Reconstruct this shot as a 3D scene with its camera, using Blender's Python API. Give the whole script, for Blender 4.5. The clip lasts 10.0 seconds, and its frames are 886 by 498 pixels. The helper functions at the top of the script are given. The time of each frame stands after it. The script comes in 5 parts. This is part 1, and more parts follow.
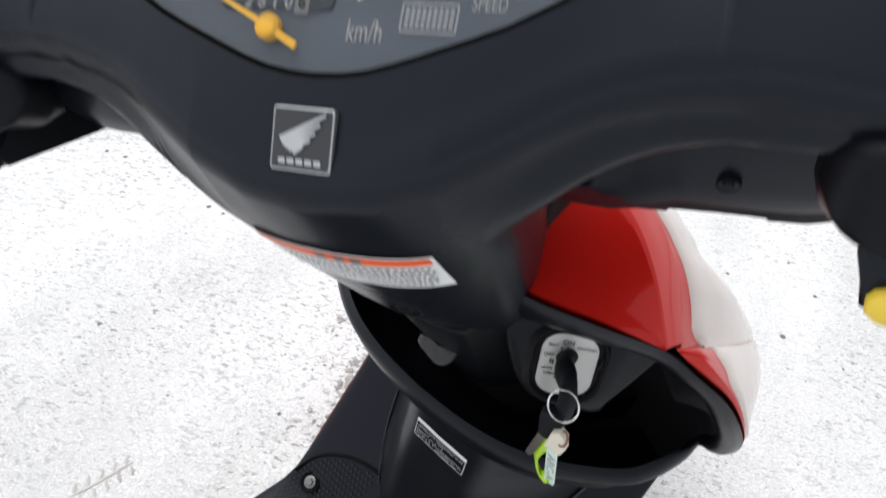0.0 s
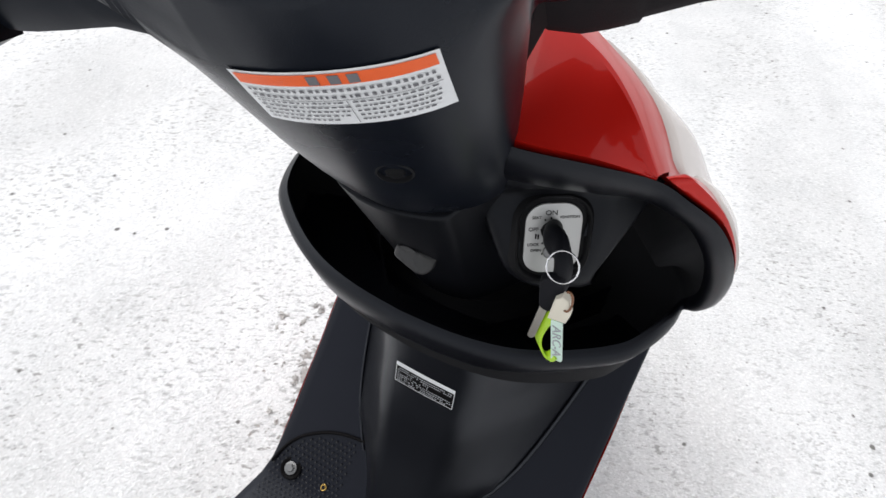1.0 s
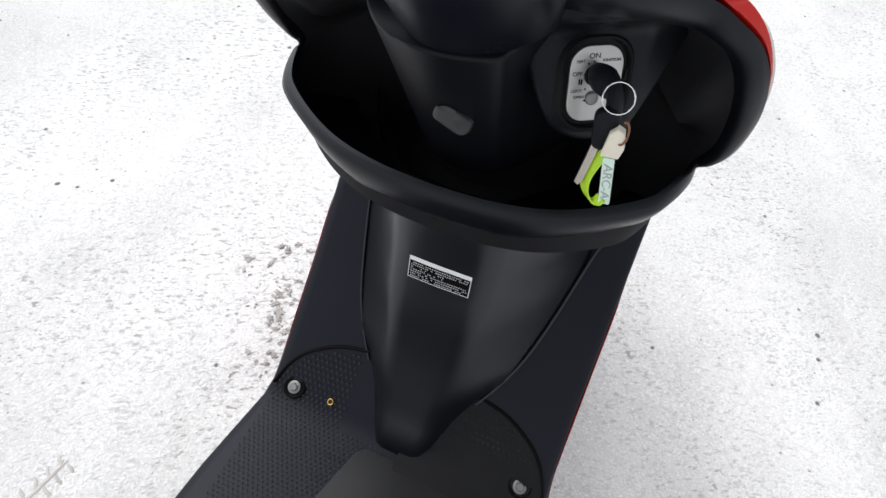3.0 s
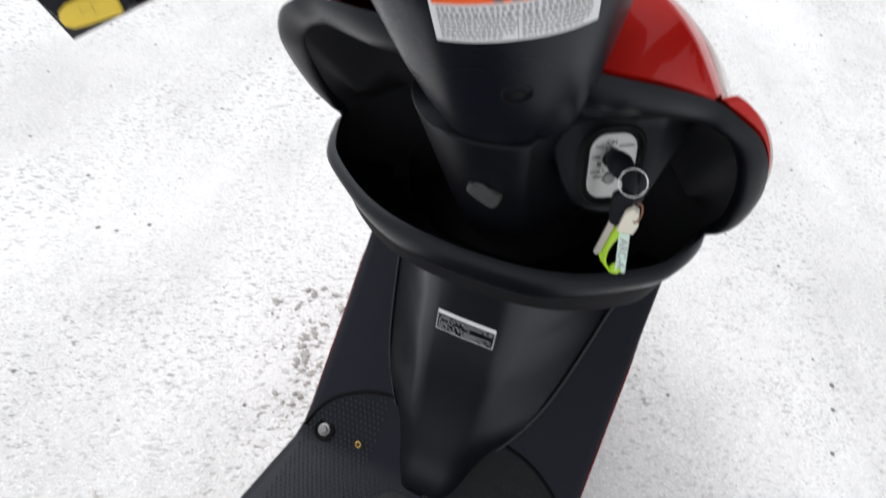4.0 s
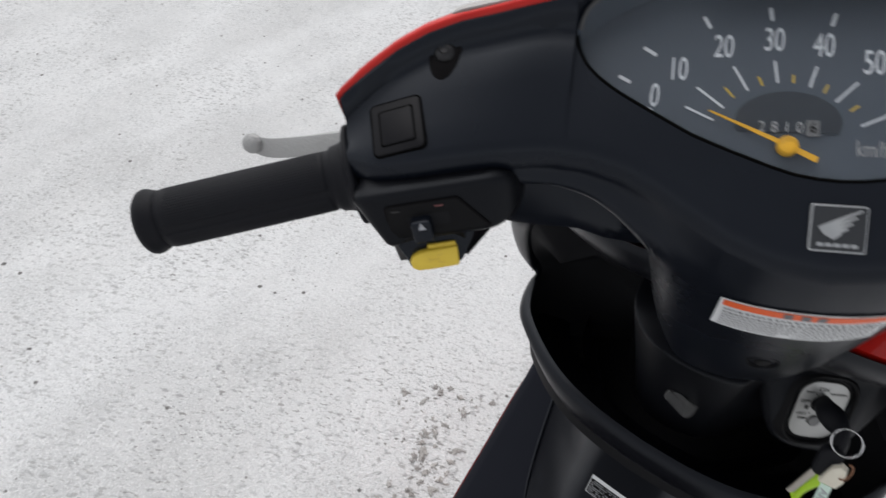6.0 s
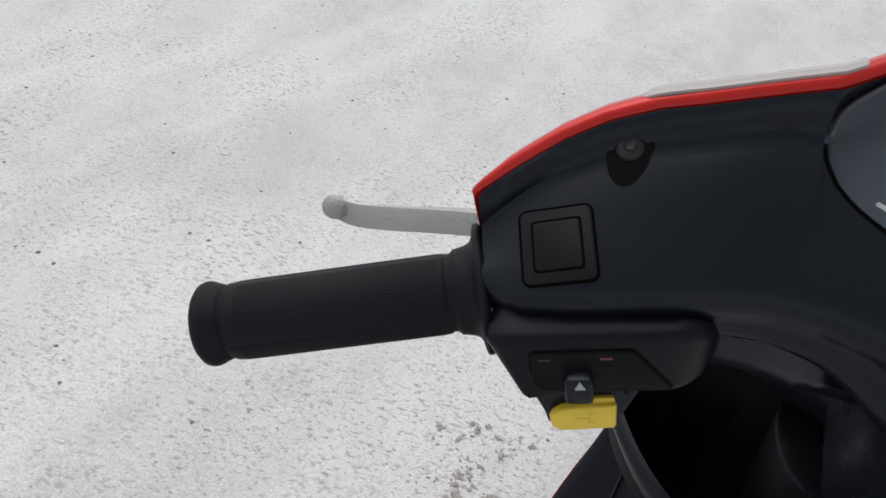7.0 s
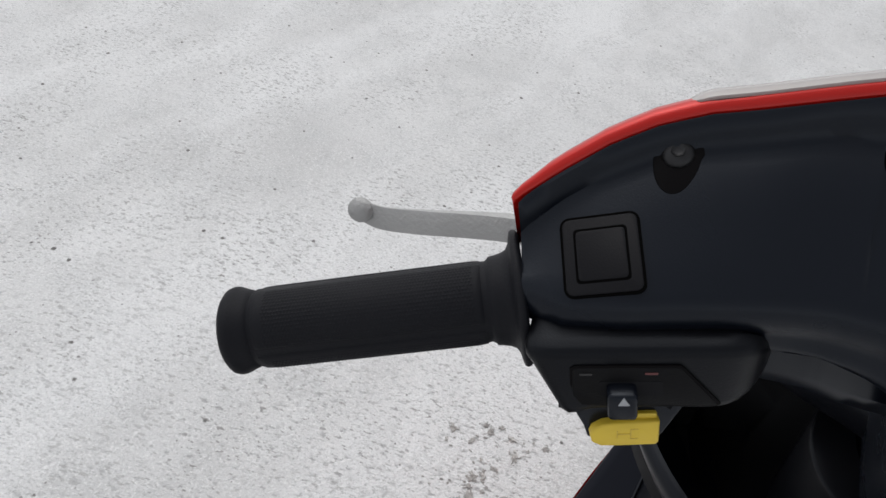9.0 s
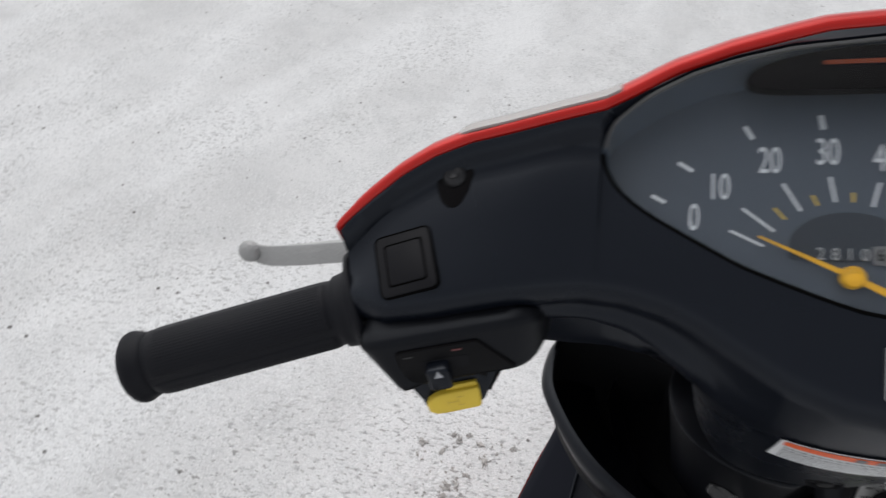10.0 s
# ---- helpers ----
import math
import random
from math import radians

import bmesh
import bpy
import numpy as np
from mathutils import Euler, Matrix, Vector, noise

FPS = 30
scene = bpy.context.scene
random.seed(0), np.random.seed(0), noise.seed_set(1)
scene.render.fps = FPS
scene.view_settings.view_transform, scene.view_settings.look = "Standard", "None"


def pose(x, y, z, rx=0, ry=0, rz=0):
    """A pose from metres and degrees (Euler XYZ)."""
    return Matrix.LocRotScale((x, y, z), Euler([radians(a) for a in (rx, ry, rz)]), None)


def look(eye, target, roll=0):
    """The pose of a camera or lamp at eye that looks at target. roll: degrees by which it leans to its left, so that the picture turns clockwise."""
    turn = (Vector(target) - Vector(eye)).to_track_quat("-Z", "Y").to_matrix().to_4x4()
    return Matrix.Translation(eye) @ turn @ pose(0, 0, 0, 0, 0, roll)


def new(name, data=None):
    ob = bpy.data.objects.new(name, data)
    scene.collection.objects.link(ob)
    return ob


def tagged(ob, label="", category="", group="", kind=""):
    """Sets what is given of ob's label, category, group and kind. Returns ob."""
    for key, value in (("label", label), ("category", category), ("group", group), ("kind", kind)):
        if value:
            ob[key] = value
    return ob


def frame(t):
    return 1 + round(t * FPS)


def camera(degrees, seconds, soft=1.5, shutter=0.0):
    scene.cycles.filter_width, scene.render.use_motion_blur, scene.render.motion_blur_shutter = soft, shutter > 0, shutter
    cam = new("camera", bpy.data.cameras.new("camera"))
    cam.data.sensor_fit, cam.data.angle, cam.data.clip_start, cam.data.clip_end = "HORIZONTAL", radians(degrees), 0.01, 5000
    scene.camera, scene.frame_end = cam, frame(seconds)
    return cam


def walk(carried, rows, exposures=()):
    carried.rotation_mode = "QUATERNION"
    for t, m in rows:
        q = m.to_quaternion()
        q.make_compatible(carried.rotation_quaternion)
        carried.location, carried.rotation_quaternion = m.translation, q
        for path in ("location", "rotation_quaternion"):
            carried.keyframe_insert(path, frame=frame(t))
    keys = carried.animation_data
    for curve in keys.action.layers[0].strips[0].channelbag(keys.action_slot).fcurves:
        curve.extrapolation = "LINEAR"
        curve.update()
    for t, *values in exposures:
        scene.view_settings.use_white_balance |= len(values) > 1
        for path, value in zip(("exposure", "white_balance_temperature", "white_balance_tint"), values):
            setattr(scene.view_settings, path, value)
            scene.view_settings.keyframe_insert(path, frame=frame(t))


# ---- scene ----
cam = camera(68.5, 10.0, shutter=0.35)
PATH = [
    (0, (0.123, -0.178, 1.179), (-0.657, 0.878, -0.330), 9.2),
    (0.2, (0.134, -0.182, 1.154), (-0.632, 0.856, -0.374), 8.8),
    (0.5, (0.14, -0.195, 1.131), (-0.601, 0.846, -0.408), 6.4),
    (1, (0.123, -0.23, 1.117), (-0.458, 0.982, -0.363), 6.6),
    (1.5, (0.109, -0.258, 1.098), (-0.393, 1.037, -0.341), 7.7),
    (2, (0.096, -0.264, 1.078), (-0.337, 1.064, -0.354), 9.3),
    (2.5, (0.078, -0.302, 1.073), (-0.308, 0.985, -0.408), 10.5),
    (2.7, (0.082, -0.308, 1.064), (-0.261, 0.935, -0.465), 10.2),
    (3.8, (0.076, -0.339, 1.089), (-0.293, 0.915, -0.425), 9.5),
    (4, (0.072, -0.341, 1.114), (-0.355, 0.959, -0.345), 8.9),
    (4.5, (0.058, -0.347, 1.148), (-0.431, 0.987, -0.259), 8.3),
    (5, (0.042, -0.362, 1.176), (-0.526, 0.984, -0.19), 8.1),
    (5.5, (0.02, -0.37, 1.193), (-0.646, 0.967, -0.137), 8.6),
    (6, (-0.028, -0.369, 1.198), (-0.814, 0.893, -0.14), 10.5),
    (6.2, (-0.054, -0.362, 1.198), (-0.858, 0.88, -0.148), 11.7),
    (7.3, (-0.144, -0.315, 1.17), (-0.992, 0.881, -0.19), 13.5),
    (7.5, (-0.145, -0.314, 1.17), (-0.996, 0.875, -0.196), 13.6),
    (8, (-0.146, -0.317, 1.169), (-0.999, 0.87, -0.196), 13.6),
    (8.5, (-0.146, -0.318, 1.17), (-0.998, 0.873, -0.193), 13.2),
    (9, (-0.146, -0.323, 1.17), (-1.007, 0.861, -0.193), 13.1),
    (9.5, (-0.13, -0.328, 1.178), (-0.988, 0.864, -0.179), 12.0),
    (10, (-0.073, -0.321, 1.218), (-0.904, 0.947, -0.087), 6.8),
]
walk(cam, [(t, look(eye, target, roll)) for t, eye, target, roll in PATH],
     exposures=[(0, 1.0), (0.5, 0.85), (1.0, 0.97), (2.7, 1.0), (3.8, 0.97), (4.5, 0.77), (5.0, 0.58), (5.5, 0.46), (6.0, 0.44), (7.4, 0.34), (9.3, 0.32), (10, 0.40)])

# ---- light: bright overcast winter sky ----
world = bpy.data.worlds.new("sky")
scene.world = world
world.use_nodes = True
wn = world.node_tree.nodes
sky = wn.new("ShaderNodeTexSky")
sky.sky_type = "NISHITA"
sky.sun_disc = False
sky.sun_elevation, sky.sun_rotation = radians(58), radians(-76)
sky.air_density, sky.dust_density, sky.ozone_density = 1.0, 1.8, 1.0
soft_sky = wn.new("ShaderNodeHueSaturation")
soft_sky.inputs["Saturation"].default_value = 0.12
world.node_tree.links.new(sky.outputs[0], soft_sky.inputs["Color"])
world.node_tree.links.new(soft_sky.outputs[0], wn["Background"].inputs[0])
wn["Background"].inputs[1].default_value = 0.145
sun = new("sun", bpy.data.lights.new("sun", "SUN"))
sun.data.energy, sun.data.angle, sun.data.color = 0.5, radians(60), (1.0, 0.97, 0.93)
sun.matrix_world = look((-2.4, 0.6, 4.0), (0, 0, 0))


# ---- materials ----
def material(name, color, rough=0.5, metal=0.0, coat=0.0, bump=0.0, grain=400.0, mottle=0.06, spec=0.5, wear=0.0):
    """A surface with fine grain (bump) and slow mottling of colour and gloss."""
    m = bpy.data.materials.new(name)
    m.use_nodes = True
    n, l = m.node_tree.nodes, m.node_tree.links
    p = n["Principled BSDF"]
    p.inputs["Metallic"].default_value = metal
    p.inputs["Coat Weight"].default_value = coat
    p.inputs["Coat Roughness"].default_value = 0.04
    p.inputs["Specular IOR Level"].default_value = spec
    co = n.new("ShaderNodeTexCoord")
    big = n.new("ShaderNodeTexNoise")
    big.inputs["Scale"].default_value, big.inputs["Detail"].default_value = 14.0, 5.0
    l.new(co.outputs["Object"], big.inputs["Vector"])
    ramp = n.new("ShaderNodeMix")
    ramp.data_type = "RGBA"
    lo = [c * (1 - mottle) for c in color]
    hi = [min(1, c * (1 + mottle) + wear) for c in color]
    ramp.inputs["A"].default_value, ramp.inputs["B"].default_value = (*lo, 1), (*hi, 1)
    l.new(big.outputs["Fac"], ramp.inputs["Factor"])
    l.new(ramp.outputs["Result"], p.inputs["Base Color"])
    rr = n.new("ShaderNodeMapRange")
    rr.inputs["To Min"].default_value, rr.inputs["To Max"].default_value = rough * 0.88, min(1, rough * 1.12)
    l.new(big.outputs["Fac"], rr.inputs["Value"])
    l.new(rr.outputs["Result"], p.inputs["Roughness"])
    if bump:
        fine = n.new("ShaderNodeTexNoise")
        fine.inputs["Scale"].default_value, fine.inputs["Detail"].default_value = grain, 3.0
        l.new(co.outputs["Object"], fine.inputs["Vector"])
        b = n.new("ShaderNodeBump")
        b.inputs["Strength"].default_value, b.inputs["Distance"].default_value = bump, 0.0006
        l.new(fine.outputs["Fac"], b.inputs["Height"])
        l.new(b.outputs["Normal"], p.inputs["Normal"])
    return m


BLACK = material("black_plastic", (0.0040, 0.0052, 0.0086), 0.28, bump=0.10, grain=1500, mottle=0.12, spec=0.24)
DARK = material("dark_inner_plastic", (0.005, 0.005, 0.0058), 0.5, bump=0.3, grain=1500, spec=0.1)
PANEL = material("column_panel_plastic", (0.0036, 0.0038, 0.0056), 0.30, bump=0.16, grain=1500, mottle=0.12, spec=0.46)
SHIELD = material("leg_shield_plastic", (0.0036, 0.0038, 0.0056), 0.32, bump=0.18, grain=1500, mottle=0.12, spec=0.24)
POCKET = material("pocket_plastic", (0.013, 0.013, 0.0145), 0.7, bump=0.3, grain=1200, spec=0.06)
HOOK = material("worn_plastic", (0.010, 0.010, 0.011), 0.40, bump=0.3, mottle=0.2)
MAT = material("floor_mat_plastic", (0.0075, 0.008, 0.010), 0.55, bump=0.5, grain=900, mottle=0.2, wear=0.006, spec=0.3)
RUBBER = material("grip_rubber", (0.0050, 0.0054, 0.0080), 0.6, bump=0.3, grain=900, spec=0.17)
RAMP = material("footboard_plastic", (0.0062, 0.0066, 0.0105), 0.32, bump=0.2, grain=1300, mottle=0.15, spec=0.15)
COLUMN = material("column_plastic", (0.0040, 0.0042, 0.0055), 0.36, bump=0.2, grain=1400, mottle=0.12, spec=0.15)
RED = material("red_paint", (0.43, 0.0080, 0.0045), 0.34, metal=0.35, coat=0.5, mottle=0.03, spec=0.15)
DIAL = material("dial_grey", (0.060, 0.079, 0.107), 0.6, mottle=0.04)
DIAL_DARK = material("dial_black", (0.004, 0.0035, 0.004), 0.5, spec=0.05, mottle=0)
SWITCH = material("switch_plastic", (0.0068, 0.0068, 0.0085), 0.5, bump=0.2, grain=1400, mottle=0.1, spec=0.13)
GAP = material("switch_gap", (0.002, 0.002, 0.002), 0.8, spec=0.02, mottle=0)
WHITE = material("white_print", (0.68, 0.72, 0.78), 0.5, mottle=0.05)
GREYPRINT = material("grey_print", (0.33, 0.34, 0.36), 0.5)
NEEDLE = material("needle_orange", (0.82, 0.44, 0.018), 0.4)
AMBERTICK = material("yellow_print", (0.6, 0.42, 0.06), 0.5)
YELLOW = material("yellow_switch", (0.70, 0.50, 0.045), 0.5, mottle=0.08, bump=0.2)
ALU = material("cast_aluminium", (0.37, 0.37, 0.368), 0.5, metal=0.55, bump=1.4, grain=420, mottle=0.4)
CHROME = material("polished_steel", (0.7, 0.7, 0.71), 0.16, metal=1.0)
BOLTMAT = material("zinc_steel", (0.17, 0.17, 0.172), 0.42, metal=0.9, mottle=0.2)
SCREW = material("black_oxide_steel", (0.03, 0.03, 0.032), 0.4, metal=0.8, mottle=0.2)
KEYSTEEL = material("worn_key_steel", (0.42, 0.395, 0.355), 0.3, metal=1.0, mottle=0.35)
FIELD = material("badge_enamel", (0.018, 0.020, 0.024), 0.3)
SATIN = material("satin_metal", (0.42, 0.43, 0.44), 0.35, metal=0.9, mottle=0.1)
HOOD = material("odometer_hood", (0.036, 0.045, 0.058), 0.5, spec=0.2)
WHEEL = material("number_wheel", (0.15, 0.155, 0.165), 0.5)
PAPER = material("sticker_white", (0.68, 0.69, 0.70), 0.45, mottle=0.04)
ORANGE = material("sticker_orange", (0.74, 0.110, 0.022), 0.45, mottle=0.05)
INK = material("sticker_ink", (0.13, 0.13, 0.14), 0.5)
PLATE = material("ignition_plate", (0.40, 0.40, 0.395), 0.38, metal=0.7, bump=0.2, grain=900)
LIME = material("lime_band", (0.38, 0.62, 0.015), 0.4)
TAPE = material("tape_label", (0.56, 0.70, 0.62), 0.45)
IVORY = material("ivory_plastic", (0.66, 0.62, 0.52), 0.45)
LENS_PALE = material("pale_lens_plastic", (0.36, 0.335, 0.325), 0.25, coat=0.3, mottle=0.05)
MAROON = material("dark_red_plastic", (0.09, 0.012, 0.012), 0.5)
GREYLENS = material("smoky_rim", (0.07, 0.07, 0.072), 0.4, spec=0.3)
BROWN = material("brown_ring", (0.17, 0.07, 0.03), 0.5)
AMBER = material("amber_lamp", (0.14, 0.025, 0.006), 0.2)
BRASS = material("brass", (0.42, 0.27, 0.07), 0.4, metal=0.6, mottle=0.3)
TYRE = material("tyre_rubber", (0.018, 0.018, 0.018), 0.75, bump=0.5)


# the sheen of the black mouldings is tinted a cold navy in the material
for m in (BLACK, PANEL, SHIELD, COLUMN, RAMP):
    m.node_tree.nodes["Principled BSDF"].inputs["Specular Tint"].default_value = (0.84, 0.90, 1.0, 1.0)


def snow_material():
    m = bpy.data.materials.new("packed_snow")
    m.use_nodes = True
    n, l = m.node_tree.nodes, m.node_tree.links
    p = n["Principled BSDF"]
    p.inputs["Roughness"].default_value = 0.8
    p.inputs["Specular IOR Level"].default_value = 0.25
    co = n.new("ShaderNodeTexCoord")

    def noise_tex(scale, detail, stretch=(1, 1, 1), turn=0.0, rough=0.6):
        mp = n.new("ShaderNodeMapping")
        mp.vector_type = "TEXTURE"
        mp.inputs["Scale"].default_value = stretch
        mp.inputs["Rotation"].default_value = (0, 0, turn)
        l.new(co.outputs["Object"], mp.inputs["Vector"])
        t = n.new("ShaderNodeTexNoise")
        t.inputs["Scale"].default_value, t.inputs["Detail"].default_value = scale, detail
        t.inputs["Roughness"].default_value = rough
        l.new(mp.outputs["Vector"], t.inputs["Vector"])
        return t.outputs["Fac"]

    def ramp(src, a, b, lo=0.0, hi=1.0):
        r = n.new("ShaderNodeMapRange")
        r.inputs["From Min"].default_value, r.inputs["From Max"].default_value = a, b
        r.inputs["To Min"].default_value, r.inputs["To Max"].default_value = lo, hi
        l.new(src, r.inputs["Value"])
        return r.outputs["Result"]

    def mix(fac, a, b):
        x = n.new("ShaderNodeMix")
        x.data_type = "RGBA"
        l.new(fac, x.inputs["Factor"])
        for k, v in (("A", a), ("B", b)):
            if isinstance(v, tuple):
                x.inputs[k].default_value = (*v, 1)
            else:
                l.new(v, x.inputs[k])
        return x.outputs["Result"]

    def mul(a, b):
        x = n.new("ShaderNodeMath")
        x.operation = "MULTIPLY"
        l.new(a, x.inputs[0])
        l.new(b, x.inputs[1])
        return x.outputs[0]

    def dots(scale, size, share):
        v = n.new("ShaderNodeTexVoronoi")
        v.inputs["Scale"].default_value = scale
        l.new(co.outputs["Object"], v.inputs["Vector"])
        sep = n.new("ShaderNodeSeparateColor")
        l.new(v.outputs["Color"], sep.inputs[0])
        grow = n.new("ShaderNodeMath")
        grow.operation = "MULTIPLY_ADD"
        l.new(grit, grow.inputs[0])
        grow.inputs[1].default_value = -0.35
        l.new(v.outputs["Distance"], grow.inputs[2])
        return mul(ramp(grow.outputs[0], size - 0.17, size - 0.22), ramp(sep.outputs[0], 1 - share - .01, 1 - share))

    patches = noise_tex(1.7, 5)
    band = noise_tex(3.2, 5, (1.0, 2.0, 1.0), radians(10))
    pits = noise_tex(80.0, 3, (1.4, 0.85, 1.0), radians(35), 0.55)
    small = noise_tex(170.0, 3, (1.35, 0.9, 1.0), radians(35), 0.55)
    dash = noise_tex(95.0, 3, (1.7, 0.8, 1.0), radians(30), 0.5)
    sweep = noise_tex(2.3, 4, (1.0, 3.6, 1.0), radians(14), 0.55)
    grit = noise_tex(30.0, 6, (1, 1, 1), 0.0, 0.7)
    fine = noise_tex(230.0, 3, (1.1, 0.95, 1), radians(35), 0.6)
    soft = noise_tex(9.0, 4, (1, 1, 1), 0.0, 0.5)
    base = mix(ramp(patches, 0.35, 0.66), (0.57, 0.568, 0.569), (0.69, 0.688, 0.689))
    base = mix(ramp(soft, 0.45, 0.68, 0.0, 0.5), base, (0.56, 0.565, 0.57))
    base = mix(ramp(sweep, 0.44, 0.62, 0.0, 0.7), base, (0.78, 0.783, 0.79))
    # fine hollows darker, crumbs lighter: shading of the relief put into the colour
    base = mix(ramp(fine, 0.52, 0.62, 0.0, 0.30), base, (0.50, 0.50, 0.505))
    base = mix(ramp(fine, 0.46, 0.34, 0.0, 0.6), base, (0.86, 0.86, 0.86))
    base = mix(ramp(grit, 0.56, 0.70, 0.0, 0.45), base, (0.50, 0.50, 0.50))
    base = mix(mul(ramp(small, 0.56, 0.63, 0.0, 0.7), ramp(soft, 0.38, 0.60, 0.25, 1.0)), base, (0.43, 0.43, 0.434))
    base = mix(mul(ramp(dash, 0.615, 0.655), ramp(band, 0.42, 0.62, 0.08, 1.0)), base, (0.33, 0.325, 0.32))
    # shade of the pits put into the colour, where the bump also dips
    base = mix(mul(ramp(pits, 0.575, 0.62), ramp(band, 0.40, 0.60, 0.2, 0.95)), base, (0.52, 0.52, 0.525))
    base = mix(mul(ramp(pits, 0.635, 0.68), ramp(band, 0.42, 0.60, 0.1, 0.95)), base, (0.38, 0.38, 0.383))
    base = mix(dots(75.0, 0.19, 0.06), base, (0.33, 0.325, 0.32))
    base = mix(dots(22.0, 0.12, 0.20), base, (0.15, 0.145, 0.14))
    l.new(base, p.inputs["Base Color"])
    b1 = n.new("ShaderNodeBump")
    b1.inputs["Strength"].default_value, b1.inputs["Distance"].default_value = 0.5, 0.005
    add = n.new("ShaderNodeMath")
    add.operation = "SUBTRACT"
    l.new(ramp(soft, 0.2, 0.8, 0.0, 1.5), add.inputs[0])
    l.new(ramp(pits, 0.5, 0.72, 0.0, 0.7), add.inputs[1])
    add2 = n.new("ShaderNodeMath")
    add2.operation = "MULTIPLY_ADD"
    l.new(fine, add2.inputs[0])
    add2.inputs[1].default_value = -1.6
    l.new(add.outputs[0], add2.inputs[2])
    l.new(add2.outputs[0], b1.inputs["Height"])
    l.new(b1.outputs["Normal"], p.inputs["Normal"])
    return m


SNOW = snow_material()
DIRT = material("dirty_slush", (0.43, 0.415, 0.40), 0.85, bump=1.0, grain=300, mottle=0.7)


# ---- mesh helpers ----
def finish(bm, sharp=40.0, smooth=True):
    bmesh.ops.recalc_face_normals(bm, faces=bm.faces[:])
    for fc in bm.faces:
        fc.smooth = smooth
    lim = radians(sharp)
    for e in bm.edges:
        if len(e.link_faces) == 2 and e.calc_face_angle(0.0) > lim:
            e.smooth = False
    return bm


def part(name, bm, mat, parent=None, label="", sharp=40.0, smooth=True, tf=None):
    if tf is not None:
        bm.transform(tf)
    finish(bm, sharp, smooth)
    me = bpy.data.meshes.new(name)
    bm.to_mesh(me)
    bm.free()
    me.materials.append(mat)
    ob = new(name, me)
    if parent is not None:
        ob.parent = parent
    if label:
        tagged(ob, label)
    return ob


def empty(name):
    ob = new(name)
    ob.empty_display_size = 0.05
    return ob


def loft(bm, rings, closed=True, caps=(True, True), loop=False):
    rows = [[bm.verts.new(p) for p in ring] for ring in rings]
    k = len(rows[0])
    pairs = list(zip(rows, rows[1:])) + ([(rows[-1], rows[0])] if loop else [])
    for a, b in pairs:
        for i in range(k if closed else k - 1):
            j = (i + 1) % k
            try:
                bm.faces.new((a[i], a[j], b[j], b[i]))
            except ValueError:
                pass
    if closed and not loop:
        if caps[0]:
            bm.faces.new(rows[0][::-1])
        if caps[1]:
            bm.faces.new(rows[-1])
    return rows


def lerp_table(table, x):
    """Smooth interpolation in rows of (x, a, b, ...)."""
    if x <= table[0][0]:
        return table[0][1:]
    for p, q in zip(table, table[1:]):
        if x <= q[0]:
            f = (x - p[0]) / (q[0] - p[0])
            return tuple(a + (b - a) * f for a, b in zip(p[1:], q[1:]))
    return table[-1][1:]


def spline(points, steps=6):
    """Catmull-Rom through the points."""
    pts = [Vector(p) for p in points]
    out = []
    for i in range(len(pts) - 1):
        p0, p1, p2, p3 = pts[max(i - 1, 0)], pts[i], pts[i + 1], pts[min(i + 2, len(pts) - 1)]
        for s in range(steps):
            t = s / steps
            out.append(0.5 * (2 * p1 + (p2 - p0) * t + (2 * p0 - 5 * p1 + 4 * p2 - p3) * t * t + (3 * p1 - p0 - 3 * p2 + p3) * t ** 3))
    out.append(pts[-1])
    return out


def basis(axis, hint=(0, 0, 1)):
    z = Vector(axis).normalized()
    x = Vector(hint).cross(z)
    if x.length < 1e-4:
        x = Vector((1, 0, 0)).cross(z)
    x.normalize()
    return x, z.cross(x), z


def tube(bm, path, radius, n=10, closed=False, squash=1.0, hint=(0, 0, 1)):
    path = [Vector(p) for p in path]
    rings = []
    for i, p in enumerate(path):
        a = path[i - 1] if (i or closed) else path[0]
        b = path[(i + 1) % len(path)] if (i < len(path) - 1 or closed) else path[-1]
        x, y, _ = basis(b - a, hint)
        r = radius[i] if isinstance(radius, (list, tuple)) else radius
        rings.append([p + x * (math.cos(t) * r) + y * (math.sin(t) * r * squash) for t in (k * math.tau / n for k in range(n))])
    loft(bm, rings, caps=(not closed, not closed), loop=closed)
    return bm


def turned(bm, origin, axis, profile, n=32, hint=(0, 0, 1)):
    """A turned body: profile rows of (distance along the axis, radius)."""
    x, y, z = basis(axis, hint)
    o = Vector(origin)
    loft(bm, [[o + z * d + (x * math.cos(t) + y * math.sin(t)) * r for t in (k * math.tau / n for k in range(n))] for d, r in profile])
    return bm


def rounded(w, h, r, n=5):
    """Corner points of a rounded rectangle round the origin."""
    out = []
    for cx, cy, a0 in ((w / 2 - r, h / 2 - r, 0), (-w / 2 + r, h / 2 - r, 90), (-w / 2 + r, -h / 2 + r, 180), (w / 2 - r, -h / 2 + r, 270)):
        for k in range(n + 1):
            a = radians(a0 + 90 * k / n)
            out.append((cx + r * math.cos(a), cy + r * math.sin(a)))
    return out


